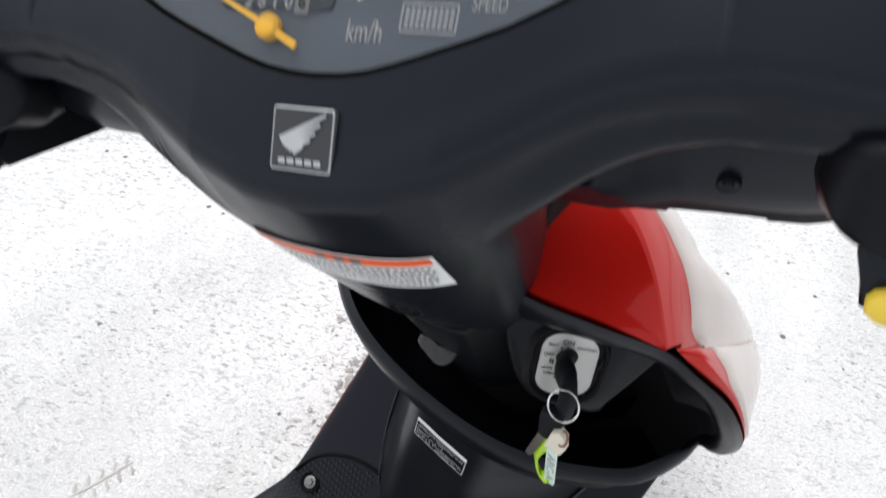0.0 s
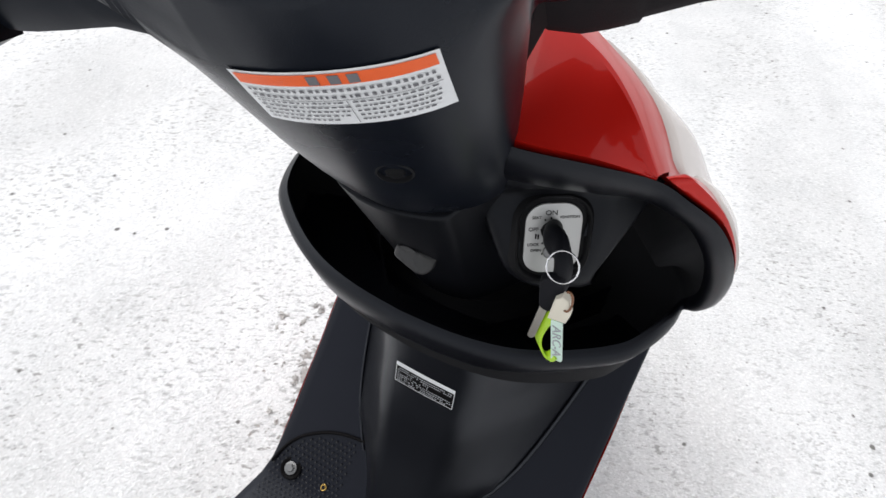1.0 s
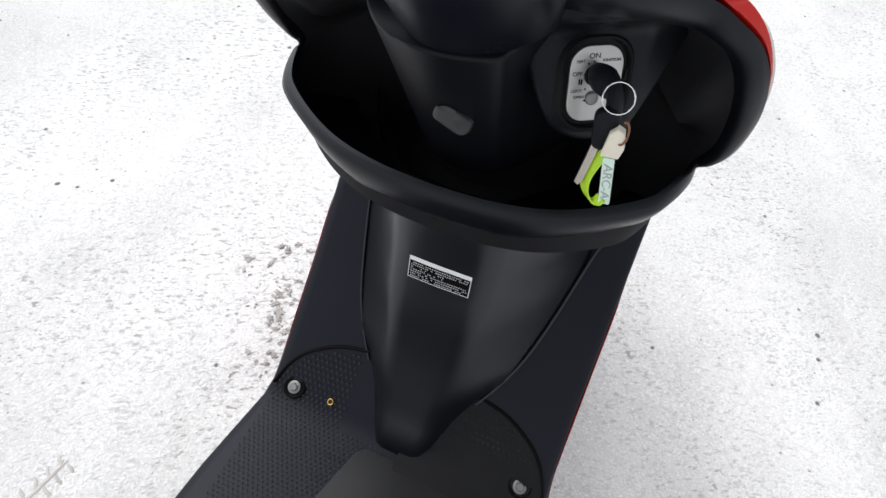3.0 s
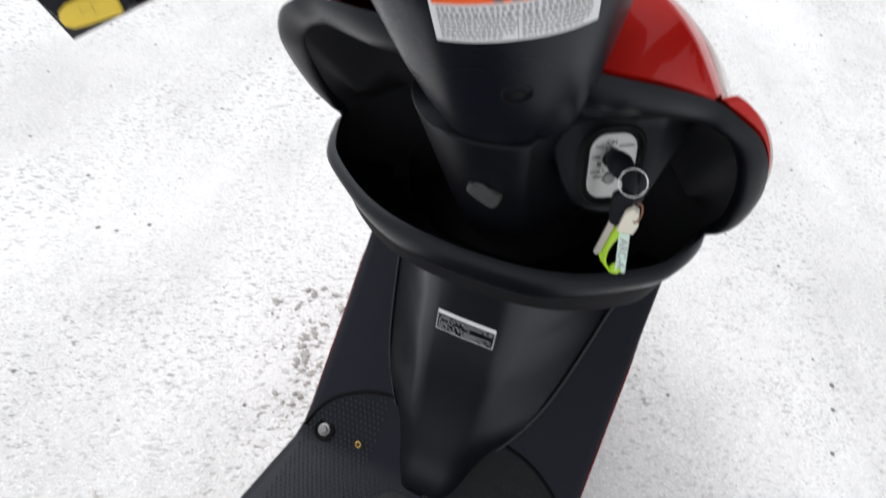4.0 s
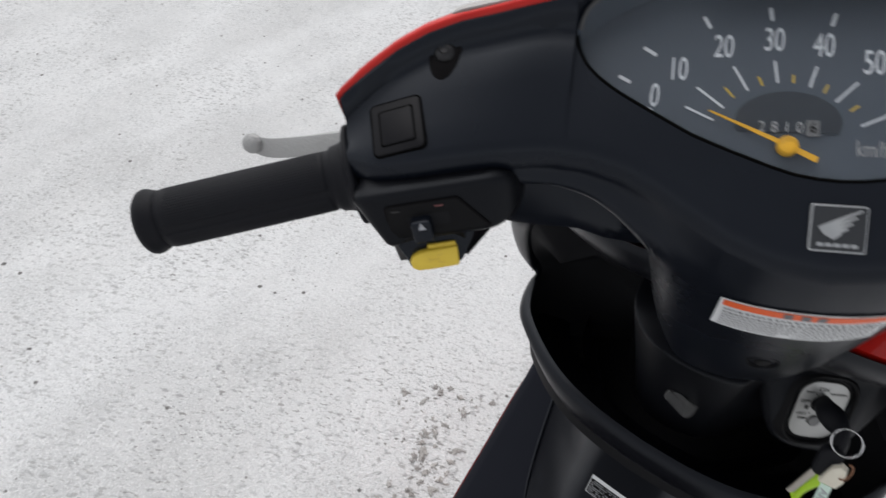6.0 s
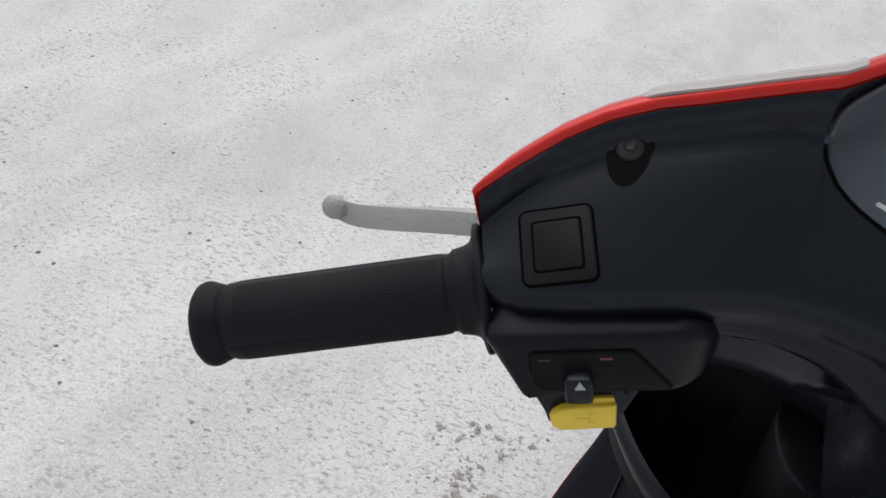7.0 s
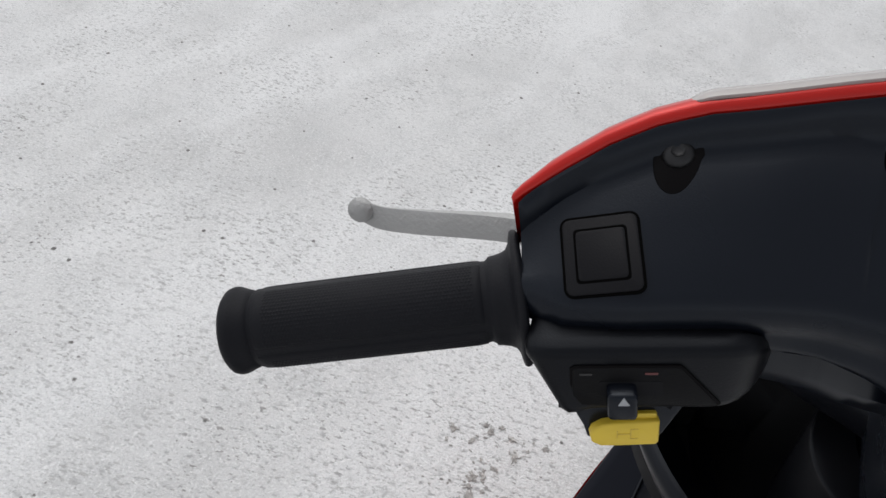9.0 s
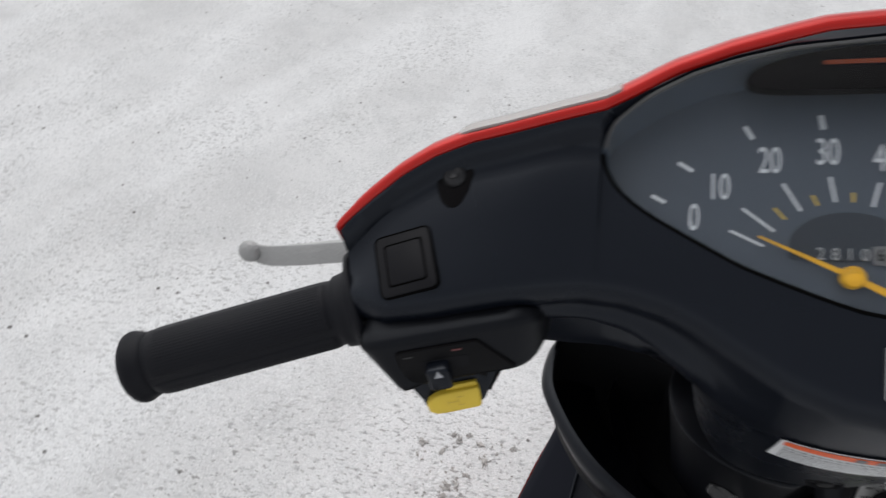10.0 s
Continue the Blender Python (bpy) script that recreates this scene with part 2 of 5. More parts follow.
def slab(bm, outline, m, z0, z1, bevel=0.0):
    """A flat body with that outline, from z0 to z1 in the frame m, with a small bevel on its upper edge."""
    cx = sum(p[0] for p in outline) / len(outline)
    cy = sum(p[1] for p in outline) / len(outline)

    def ring(z, inset):
        res = []
        for x, y in outline:
            d = math.hypot(x - cx, y - cy) or 1
            res.append(m @ Vector((x - (x - cx) / d * inset, y - (y - cy) / d * inset, z)))
        return res

    rings = [ring(z0, 0), ring(z1 - bevel, 0)]
    if bevel:
        rings += [ring(z1 - bevel * 0.3, bevel * 0.35), ring(z1, bevel)]
    loft(bm, rings)
    return bm


def frame_of(origin, x, y):
    """A frame with its x and y axes along these directions."""
    x = Vector(x).normalized()
    z = x.cross(Vector(y)).normalized()
    y = z.cross(x)
    m = Matrix((x, y, z)).transposed().to_4x4()
    m.translation = Vector(origin)
    return m


def words(text, size, m, mat, name, parent, label="", squeeze=1.0, lift=0.0002):
    cu = bpy.data.curves.new(name, "FONT")
    cu.body, cu.size, cu.align_x, cu.align_y, cu.extrude = text, size, "CENTER", "CENTER", lift
    tmp = bpy.data.objects.new(name, cu)
    scene.collection.objects.link(tmp)
    dg = bpy.context.evaluated_depsgraph_get()
    me = bpy.data.meshes.new_from_object(tmp.evaluated_get(dg))
    bpy.data.objects.remove(tmp)
    bpy.data.curves.remove(cu)
    me.transform(m @ Matrix.Diagonal((squeeze, 1, 1, 1)))
    me.materials.clear()
    me.materials.append(mat)
    me.name = name
    ob = new(name, me)
    ob.parent = parent
    if label:
        tagged(ob, label)
    return ob


def mirrored(points):
    """A right half from the top middle to the bottom middle, made a closed loop."""
    left = [(-x, y, z) for x, y, z in reversed(points) if abs(x) > 1e-6]
    return list(points) + left


# ---- ground ----
def rough_h(x, y):
    near = max(0.0, 1 - max(abs(x), abs(y)) / 5.0)
    return (noise.noise(Vector((x * 1.3, y * 1.3, 0))) * 0.010 + noise.noise(Vector((x * 4.1, y * 4.1, 5))) * 0.004) * min(1, near * 3)


def ground_h(x, y):
    """Height of the snow between the corners of its grid."""
    s = 0.125
    i, j = math.floor((x + 5) / s), math.floor((y + 5) / s)
    fx, fy = (x + 5) / s - i, (y + 5) / s - j
    c = [[rough_h(-5 + s * (i + a), -5 + s * (j + b)) for b in (0, 1)] for a in (0, 1)]
    return (c[0][0] * (1 - fx) + c[1][0] * fx) * (1 - fy) + (c[0][1] * (1 - fx) + c[1][1] * fx) * fy


def build_ground():
    bm = bmesh.new()
    xs = [-900, -200, -40, -10] + [-5 + 0.125 * i for i in range(81)] + [10, 40, 200, 900]
    rows = []
    for y in xs:
        row = []
        for x in xs:
            row.append(bm.verts.new((x, y, rough_h(x, y))))
        rows.append(row)
    for a, b in zip(rows, rows[1:]):
        for i in range(len(a) - 1):
            bm.faces.new((a[i], a[i + 1], b[i + 1], b[i]))
    ob = part("ground", bm, SNOW)
    tagged(ob, "packed white snow with grey grit, icy patches and pit shade in its colour", "snow ground", kind="structure")


build_ground()


def clump(x, y, size, seed):
    """A low clump of dirty frozen slush."""
    rnd = random.Random(seed)
    bm = bmesh.new()
    q = bmesh.ops.create_icosphere(bm, subdivisions=3, radius=size)["verts"]
    turn, long = rnd.uniform(0, 3.14), rnd.uniform(.8, 1.5)
    for vt in q:
        d = vt.co.normalized()
        wob = max(.3, 1 + 1.3 * noise.noise(d * 1.6 + Vector((seed * 3.1, 0, 0))) + .8 * noise.noise(d * 3.9 + Vector((0, seed, 0))))
        a, b = d.x * wob * size * long, d.y * wob * size * .7
        vt.co = Vector((a * math.cos(turn) - b * math.sin(turn) + x, a * math.sin(turn) + b * math.cos(turn) + y, ground_h(x, y) + max(-.004, d.z * wob * size * .46 + .0016 * noise.noise(d * 9))))
    ob = part("slush_clump", bm, DIRT)
    tagged(ob, "small clump of dirty frozen slush on the snow", "slush clump", group="slush clumps on the snow")


# ---- scooter: body frame leans 2.7 degrees on its side stand ----
scooter = empty("scooter")
scooter.matrix_world = pose(0, 0, 0, 0, -2.7, 0)
tagged(scooter, "red and black motor scooter parked on snow, handlebar turned", "scooter")

# handlebar frame: u to the right, v forward, w up the steering axis
RAKE, STEER = radians(27), radians(26)
HU = Vector((math.cos(STEER), math.sin(STEER) * math.cos(RAKE), math.sin(STEER) * math.sin(RAKE)))
HW = Vector((0, -math.sin(RAKE), math.cos(RAKE)))
HV = HW.cross(HU)
HM = Matrix((HU, HV, HW)).transposed().to_4x4()
HM.translation = Vector((0.037, -0.0788, 1.0376))

RIM = [(0, .1265, .0535), (.03, .1255, .0528), (.045, .1225, .0515), (.066, .1172, .0500), (.09, .1078, .0490), (.105, .0972, .0495),
       (.118, .089, .050), (.135, .085, .049), (.16, .079, .047), (.176, .0755, .046), (.193, .069, .044), (.207, .061, .041),
       (.22, .052, .0365), (.230, .0445, .0328), (.236, .040, .031), (.238, .038, .030)]
CREASE = [(0, -.021, -.012), (.024, -.0185, -.010), (.045, -.011, -.006), (.064, .000, -.002), (.08, .010, .002), (.093, .0155, .005),
          (.11, .019, .008), (.128, .0195, .0105), (.146, .016, .0125), (.171, .010, .0140), (.195, .0045, .0140), (.22, .001, .0125), (.238, .004, .010)]
# lower edge of the rear skin and of the wall under it; the neck is a little fuller on the clutch side
REAR_EDGE_CLUTCH = [(0.0, -0.215), (0.0495, -0.215), (0.051, -0.206), (0.0555, -0.19), (0.062, -0.16), (0.068, -0.126), (0.0725, -0.088), (0.076, -0.06), (0.08, -0.045), (0.086, -0.034), (0.094, -0.0255), (0.1035, -0.0185), (0.119, -0.011), (0.135, -0.006), (0.16, -0.003), (0.238, -0.002)]
REAR_EDGE = [(0.0, -0.215), (0.0443, -0.215), (0.0457, -0.206), (0.0484, -0.19), (0.053, -0.16), (0.0586, -0.126), (0.0639, -0.088), (0.0685, -0.06), (0.0729, -0.045), (0.08, -0.034), (0.0895, -0.0255), (0.1009, -0.0185), (0.1182, -0.011), (0.135, -0.006), (0.16, -0.003), (0.238, -0.002)]
SKIRT_CLUTCH = [(0.0, -0.2155), (0.0495, -0.2155), (0.051, -0.207), (0.0555, -0.191), (0.062, -0.161), (0.068, -0.127), (0.0725, -0.089), (0.076, -0.082), (0.082, -0.083), (0.1, -0.079), (0.115, -0.07), (0.155, -0.067), (0.163, -0.064), (0.175, -0.04), (0.2, -0.028), (0.238, -0.014)]
SKIRT = [(0.0, -0.2155), (0.0443, -0.2155), (0.0457, -0.207), (0.0484, -0.191), (0.053, -0.161), (0.0586, -0.127), (0.0639, -0.089), (0.0685, -0.082), (0.0767, -0.083), (0.1, -0.079), (0.115, -0.07), (0.155, -0.067), (0.163, -0.064), (0.175, -0.04), (0.2, -0.028), (0.238, -0.014)]
LENS_LO = [(0, .0176), (.008, .0179), (.016, .0188), (.024, .0207), (.031, .0230), (.0385, .0255), (.0505, .0296), (.064, .0347), (.087, .0465), (.100, .0535), (.109, .0597), (.115, .0658), (.119, .0732), (.12, .078)]
LENS_HI = [(0, .1225), (.045, .119), (.066, .1145), (.084, .1085), (.100, .1005), (.109, .0945), (.116, .0895), (.119, .0845), (.12, .078)]


LENS_BULGE = [(0, 0), (.076, 0), (.088, .0042), (.096, .0058), (.108, .0044), (.1225, .001), (.2, 0)]


def lens_w(v):
    return 0.010 + 0.42 * (v - 0.02) + lerp_table(LENS_BULGE, v)[0]


def dial_w(v):
    return 0.009 + 0.30 * (v - 0.035)


NECK = [(-0.215, 0.05, -0.004), (-0.19, 0.0555, -0.01), (-0.16, 0.062, -0.0155), (-0.126, 0.068, -0.019), (-0.088, 0.0725, -0.022), (-0.06, 0.076, -0.0235), (-0.045, 0.08, -0.0235), (-0.034, 0.086, -0.0235), (-0.0255, 0.094, -0.0235), (-0.0185, 0.1035, -0.023), (-0.011, 0.119, -0.0215), (-0.006, 0.135, -0.0215), (-0.003, 0.16, -0.0215), (0.02, 0.24, -0.0215)]
NECK_NARROWER = [(-0.215, 0.0053), (-0.19, 0.0071), (-0.16, 0.009), (-0.126, 0.0094), (-0.088, 0.0086), (-0.06, 0.0075), (-0.045, 0.0071), (-0.034, 0.006), (-0.0255, 0.0045), (-0.0185, 0.0026), (-0.011, 0.0008), (-0.006, 0.0), (-0.003, 0.0), (0.02, 0.0)]


def neck_half(u, w):
    half, vr = lerp_table(NECK, w)
    return half - (lerp_table(NECK_NARROWER, w)[0] if u > 0 else 0.0), vr


def neck_back(u, w):
    a, vr = neck_half(u, w)
    k = min(1.0, abs(u / a))
    return 0.022 - (0.022 - vr) * (1 - k ** 2.15) ** (1 / 2.15)


def rear_skin(u, w):
    """How far back the rear skin stands: the crease of the arm above flows into the neck below."""
    vr, wr = lerp_table(CREASE, abs(u))
    f = max(0.0, min(1.0, (wr - .004 - w) / .034))
    f = f * f * (3 - 2 * f)
    return (vr + .0004) * (1 - f) + neck_back(u, w) * f


def neck_point(u, w, lift=0.0):
    return Vector((u, rear_skin(u, w) - lift, w))


def cover_section(u):
    a = abs(u)
    vf, wf = lerp_table(RIM, a)
    vr, wr = lerp_table(CREASE, a)
    (wb,), (ws,) = (lerp_table(REAR_EDGE, a), lerp_table(SKIRT, a)) if u > 0 else (lerp_table(REAR_EDGE_CLUTCH, a), lerp_table(SKIRT_CLUTCH, a))
    wb -= .008 * max(0.0, min(1.0, (a - .058) / .02, (.21 - a) / .04))
    fv, fw = vf - 0.0070, wf - 0.0095
    if a < 0.12:
        (lo,), (hi,) = lerp_table(LENS_LO, a), lerp_table(LENS_HI, a)
        hw, lw = lens_w(hi), lens_w(lo)
        d = 0.010 * min(1.0, (hi - lo) / 0.012)
        mid = [(hi, hw), (hi - min(.001, (hi - lo) * .2), hw - d), (lo + min(.001, (hi - lo) * .2), lw - d), (lo, lw)]
        mid[1] = (mid[1][0], min(hw - d, dial_w(hi) - 0.003))
        mid[2] = (mid[2][0], min(lw - d * .7, dial_w(lo) - 0.003)) if d > .009 else mid[2]
        top = [(vf, wf), (vf - (vf - hi) * 0.35, wf - (wf - hw) * 0.1), (vf - (vf - hi) * 0.75, wf - (wf - hw) * 0.55)]
    else:
        f = min(1.0, (a - 0.12) / 0.03)
        cv, cw = 0.08 + (fv - 0.08) * f, lens_w(0.08) + (fw - lens_w(0.08)) * f
        mid = [(cv, cw), (cv - .003, cw - .0012), (cv - .007, cw - .0021), (cv - .012, cw - .0029)]
        top = [(vf, wf), (vf - (vf - cv) * 0.25, wf - (wf - cw) * 0.05), (vf - (vf - cv) * 0.75, wf - (wf - cw) * 0.6)]
    ev, ew = mid[-1]
    # face down to the rounded rear crease
    g = max(0.0, min(1.0, (a - .05) / .09))
    rv, rw = .016 - .0075 * g, .0100 - .0012 * g
    sv, sw = vr + rv, wr + rw
    face = [(ev + (sv - ev) * k, ew + (sw - ew) * k) for k in (0.33, 0.66)]
    curl = [(sv, sw), (vr + rv * .58, wr + rw * .82), (vr + rv * .28, wr + rw * .52), (vr + rv * .07, wr + rw * .12), (vr, wr - 0.004)]
    top_w = wr - .004
    rear = [(rear_skin(u, top_w + (wb - top_w) * k), top_w + (wb - top_w) * k) for k in (.08, .16, .24, .33, .42, .52, .62, .70, .77, .83, .88, .92, .95, .97, .985, .995, 1)]
    rf = min(.024, .8 * (top_w - wb)) * max(0.0, min(1.0, (a - .058) / .02))
    if rf > 0:
        rear = [(v + (rf - math.sqrt(max(0.0, rf * rf - (rf - (w - wb)) ** 2)) if w - wb < rf else 0.0), w) for v, w in rear]
    ev = rear[-1][0]
    ev -= rf
    low = [(ev + rf + .002, wb - .0004), (max(ev + .004, .025), min(wb + .004, ws + .02)), (max(ev + .006, .027), ws + .0015), (max(ev + .008, .030), ws)]
    back = [(max(vf - 0.02, .062), ws + 0.006), (vf - 0.003, max(ws + .02, wf - .045))]
    t = max(0.0, (a - .17) / .068)
    return [Vector((u * (1 - .052 * t * max(0.0, min(1.0, (.046 - v) / .046))), v, w)) for v, w in top + mid + face + curl + rear + low + back]


def face_w(u, v):
    """Height of the arm's top face."""
    sec = [p for p in cover_section(u)][:13]
    for p, q in zip(sec, sec[1:]):
        if q.y <= v <= p.y:
            return p.z + (q.z - p.z) * (p.y - v) / max(1e-6, p.y - q.y)
    return sec[-1].z


def build_handlebar():
    half = [0, .008, .016, .024, .031, .037, .0405, .0425, .0432, .044, .045, .046, .0475, .0490, .0500, .0508, .0515, .053, .0555, .058, .061, .0635, .066, .068, .0705, .074, .078, .083, .088, .094, .1, .104, .107, .11,
            .1125, .115, .117, .118, .119, .1195, .12, .122, .126, .132, .138, .145, .152, .158, .163, .169, .175, .184, .192, .2, .207, .214, .22, .225, .23, .235, .238]
    us = sorted({round(s * x, 5) for x in half for s in (-1, 1)})
    bm = bmesh.new()
    loft(bm, [cover_section(u) for u in us])
    cover = part("handlebar_cover", bm, BLACK, scooter, "matte black plastic handlebar cover", sharp=48, tf=HM)

    # red front half, seen as a rim round the black cover
    bm = bmesh.new()
    rings = []
    for u in us:
        a = abs(u)
        vf, wf = lerp_table(RIM, a)
        g = 1.0 if a < .15 else max(0.3, 1 - .3 * (a - .15) / .08 - (.2 * ((a - .225) / .013) if a > .225 else 0))
        rows = [(-.001, -.012), (.0012, -.001), (.0035, .0012), (.0075, .0008), (.012, -.0025), (.018, -.010), (.025, -.024), (.029, -.042), (.026, -.062), (.012, -.070), (-.001, -.066)]
        rings.append([Vector((u * (1 + .012 * (i > 1) * min(1, max(0, (.244 - a) / .02))), vf + dv * g, max(wf + dw * g, lerp_table(SKIRT, a)[0] + .012 if i > 5 else -1))) for i, (dv, dw) in enumerate(rows)])
    loft(bm, rings)
    front = part("front_handlebar_cover", bm, RED, scooter, "glossy red front handlebar cover", sharp=60, tf=HM)
    # pale indicator lens let into the red cover on the clutch side, with a dark seam at its pointed end
    bm, seam = bmesh.new(), bmesh.new()
    rings, dark = [], []
    for k in range(27):
        u = -.1925 + .0805 * k / 26
        vf, wf = lerp_table(RIM, -u)
        f = min(1.0, k / 4.5)
        f = f * f * (3 - 2 * f)
        s0 = .0140 - .0085 * f
        low, up = -.0075 + .0082 * f, -.0006 + .0022 * f
        out = [(s0, low), (s0 + .0006, low + max(0, up)), (max(s0 + .001, .0085), .0006 * f - .0078 * (1 - f) + up), (max(s0 + .0015, .012), -.0018 - .0066 * (1 - f) + up), (.018, -.0098 - .002 * (1 - f) + up * .6), (.024, -.022 + up * .4), (.0255, -.028)]
        back = [(.022, -.027), (.013, -.0105), (max(s0 - .001, .0075), low - .004)]
        rings.append([Vector((u, vf + dv, wf + dw)) for dv, dw in out + back])
        if 1 < k < 10:
            g = .0009 * math.sin(math.pi * (k - 1) / 9)
            dark.append([Vector((u, vf + dv, wf + dw)) for dv, dw in ((s0 - g, low - .0004), (s0 - g * .6, low + .0004), (s0 + .0003, low + .0004), (s0 + .0003, low - .001))])
    loft(bm, rings)
    part("indicator_lens", bm, LENS_PALE, front, "pale translucent plastic indicator lens", sharp=50, tf=HM)
    loft(seam, dark)
    part("seam", seam, MAROON, front, "dark seam round the indicator lens", tf=HM)
    # black under-panel on the throttle side, stepped along its lower edge
    bm = bmesh.new()
    rings = []
    for u, v, wl in ((.046, .046, -.086), (.056, .048, -.106), (.070, .052, -.124), (.085, .056, -.134), (.098, .060, -.138), (.1115, .0575, -.1315), (.113, .057, -.1275), (.135, .052, -.1150), (.1515, .050, -.1105), (.153, .050, -.1130), (.166, .050, -.1115), (.178, .050, -.104), (.190, .050, -.075), (.205, .050, -.04)):
        wt = lerp_table(SKIRT, u)[0] + .014
        rings.append([Vector((u, v - .004, wl)), Vector((u, v - .0055, wl + .002)), Vector((u, v - .010, wl + .012)), Vector((u, .034, wt - .006)), Vector((u, .034, wt)), Vector((u, v + .03, wt)), Vector((u, v + .020, wl + .014)), Vector((u, v + .003, wl))])
    loft(bm, rings)
    part("under_panel", bm, POCKET, front, "black stepped panel under the throttle arm", sharp=40, tf=HM)
    return cover


cover = build_handlebar()

# ---- instrument cluster ----
DIAL_M = HM @ frame_of((0, .035, dial_w(.035)), (1, 0, 0), (0, 1, .30))  # origin below the speed hub, y up the dial
DK = math.sqrt(1 + .30 ** 2)


def on_dial(u, v, lift=0.0):
    return DIAL_M @ Matrix.Translation((u, (v - .035) * DK, lift))


def build_cluster():
    def outline(inset, n=40):
        pts = []
        for k in range(n + 1):
            u = -0.12 + 0.24 * k / n
            u = 0.12 * math.sin(math.pi / 2 * (u / 0.12))
            pts.append((u, lerp_table(LENS_LO, abs(u))[0]))
        for k in range(1, n):
            u = 0.12 - 0.24 * k / n
            u = 0.12 * math.sin(math.pi / 2 * (u / 0.12))
            pts.append((u, lerp_table(LENS_HI, abs(u))[0]))
        return [(u * (1 - inset / .12), v + (.075 - v) * inset / .055) for u, v in pts]

    bm = bmesh.new()
    loft(bm, [[Vector((u, v, dial_w(v) - .002)) for u, v in outline(.0)], [Vector((u, v, dial_w(v))) for u, v in outline(.0)]])
    dial = part("instrument_panel", bm, DIAL, scooter, "grey speedometer dial behind a clear lens", smooth=False, tf=HM)
    # grey surround rising from the dial's edge to the lens
    bm = bmesh.new()
    loft(bm, [[Vector((a[0], a[1], dial_w(a[1]) - .001)), Vector((b[0], b[1], dial_w(b[1]) + .0004)), Vector((c[0], c[1], lens_w(c[1]) - .0032)), Vector((a[0], a[1], lens_w(a[1]) - .0032))]
              for a, b, c in zip(outline(.0002), outline(.0034), outline(.0014))], loop=True, caps=(False, False))
    part("dial_surround", bm, DIAL, dial, "grey surround of the dial", smooth=False, tf=HM)
    # pale rim of the lens
    bm = bmesh.new()
    tube(bm, [Vector((u, v, lens_w(v) - .0012)) for u, v in outline(.0018) if v > .080], .0010, 8)
    part("lens_rim", bm, GREYLENS, dial, "thin smoky grey lens rim", tf=HM)
    # shadow line along the lower lens edge, put in as a black tube
    bm = bmesh.new()
    tube(bm, [Vector((u, v, lens_w(v) - .0008)) for u, v in outline(.0006) if v < .080], .0011, 8)
    part("lens_shade_line", bm, GAP, dial, "thin black line for the shade round the lens edge", tf=HM)
    bm = bmesh.new()
    loft(bm, [[Vector((u, v, lens_w(v) - .0022)) for u, v in outline(.002)], [Vector((u, v, lens_w(v) - .0008)) for u, v in outline(.0025)]])
    pane = part("lens", bm, CLEAR, dial, "clear plastic lens", smooth=False, tf=HM)
    pane.visible_shadow = False

    def bar(name, a, b, wid, mat, lift=.0004):
        pa, pb = Vector(a), Vector(b)
        mid, dv = (pa + pb) / 2, pb - pa
        m = on_dial(mid.x, mid.y) @ Matrix.Rotation(math.atan2(dv.y * DK, dv.x), 4, "Z")
        bm = bmesh.new()
        slab(bm, rounded(dv.length, wid, wid * .3, 2), m, 0, lift)
        part(name, bm, mat, dial, smooth=False)

    for a, b in (((-.0662, .0525), (-.0531, .0464)), ((-.0616, .0620), (-.0491, .0525)), ((-.0459, .0726), (-.0390, .0609)), ((-.0282, .0756), (-.0264, .0648)),
                 ((-.0102, .0732), (-.0130, .0632)), ((.0067, .0661), (-.0021, .0567)), ((.0221, .0525), (.0085, .0458))):
        bar("tick_mark", a, b, .0010, WHITE)
    for a, b in (((-.0978, .0671), (-.0920, .0640)), ((-.0875, .0813), (-.0813, .0774)), ((-.0606, .0970), (-.0573, .0912)), ((-.0313, .1013), (-.0302, .0949)),
                 ((-.0033, .0984), (-.0049, .0921)), ((.0255, .0875), (.0215, .0835)), ((.0447, .0635), (.0513, .0658))):
        bar("outer_tick", a, b, .0016, WHITE)
    for a, b in (((-.0492, .0623), (-.0449, .0575)), ((-.0348, .0678), (-.0328, .0633)), ((-.0199, .0690), (-.0199, .0649)), ((-.0054, .0648), (-.0071, .0608)), ((.0075, .0552), (.0040, .0525))):
        bar("yellow_tick", a, b, .0009, AMBERTICK)
    for text, u, v, s in (("0", -.0805, .0573, .0165), ("10", -.0707, .0704, .0165), ("20", -.0508, .0817, .0165), ("30", -.0289, .0852, .0165), ("40", -.0078, .0826, .0165),
                          ("50", .0129, .0749, .0165), ("60", .0325, .0565, .0165), ("km/h", .0133, .0355, .0105), ("SPEED", .0537, .0457, .0068), ("E", .0853, .0563, .0115), ("F", .0853, .0860, .0115)):
        words(text, s, on_dial(u, v, .0002), WHITE if len(text) < 3 else GREYPRINT, "numeral" if text[0].isdigit() else "dial_word", dial, squeeze=.56 if len(text) < 3 else .62)
    # odometer window with number wheels
    bm = bmesh.new()
    fan = [(-.0215 + .0225 * math.cos(radians(a)), (.0465 - .035) * DK + .0150 * math.sin(radians(a))) for a in range(-20, 201, 10)]
    slab(bm, [(x, y) for x, y in fan], DIAL_M, .0002, .0008)
    part("odometer_hood", bm, HOOD, dial, smooth=False)
    for k, ch in enumerate("2810"):
        words(ch, .0074, on_dial(-.0323 + .0053 * k, .0438, .0011), GREYPRINT, "odometer_digit", dial, squeeze=.85)
    bm = bmesh.new()
    slab(bm, rounded(.0056, .0078, .0004, 2), on_dial(-.0110, .0438), .0008, .0012)
    part("tenths_wheel", bm, WHEEL, dial, smooth=False)
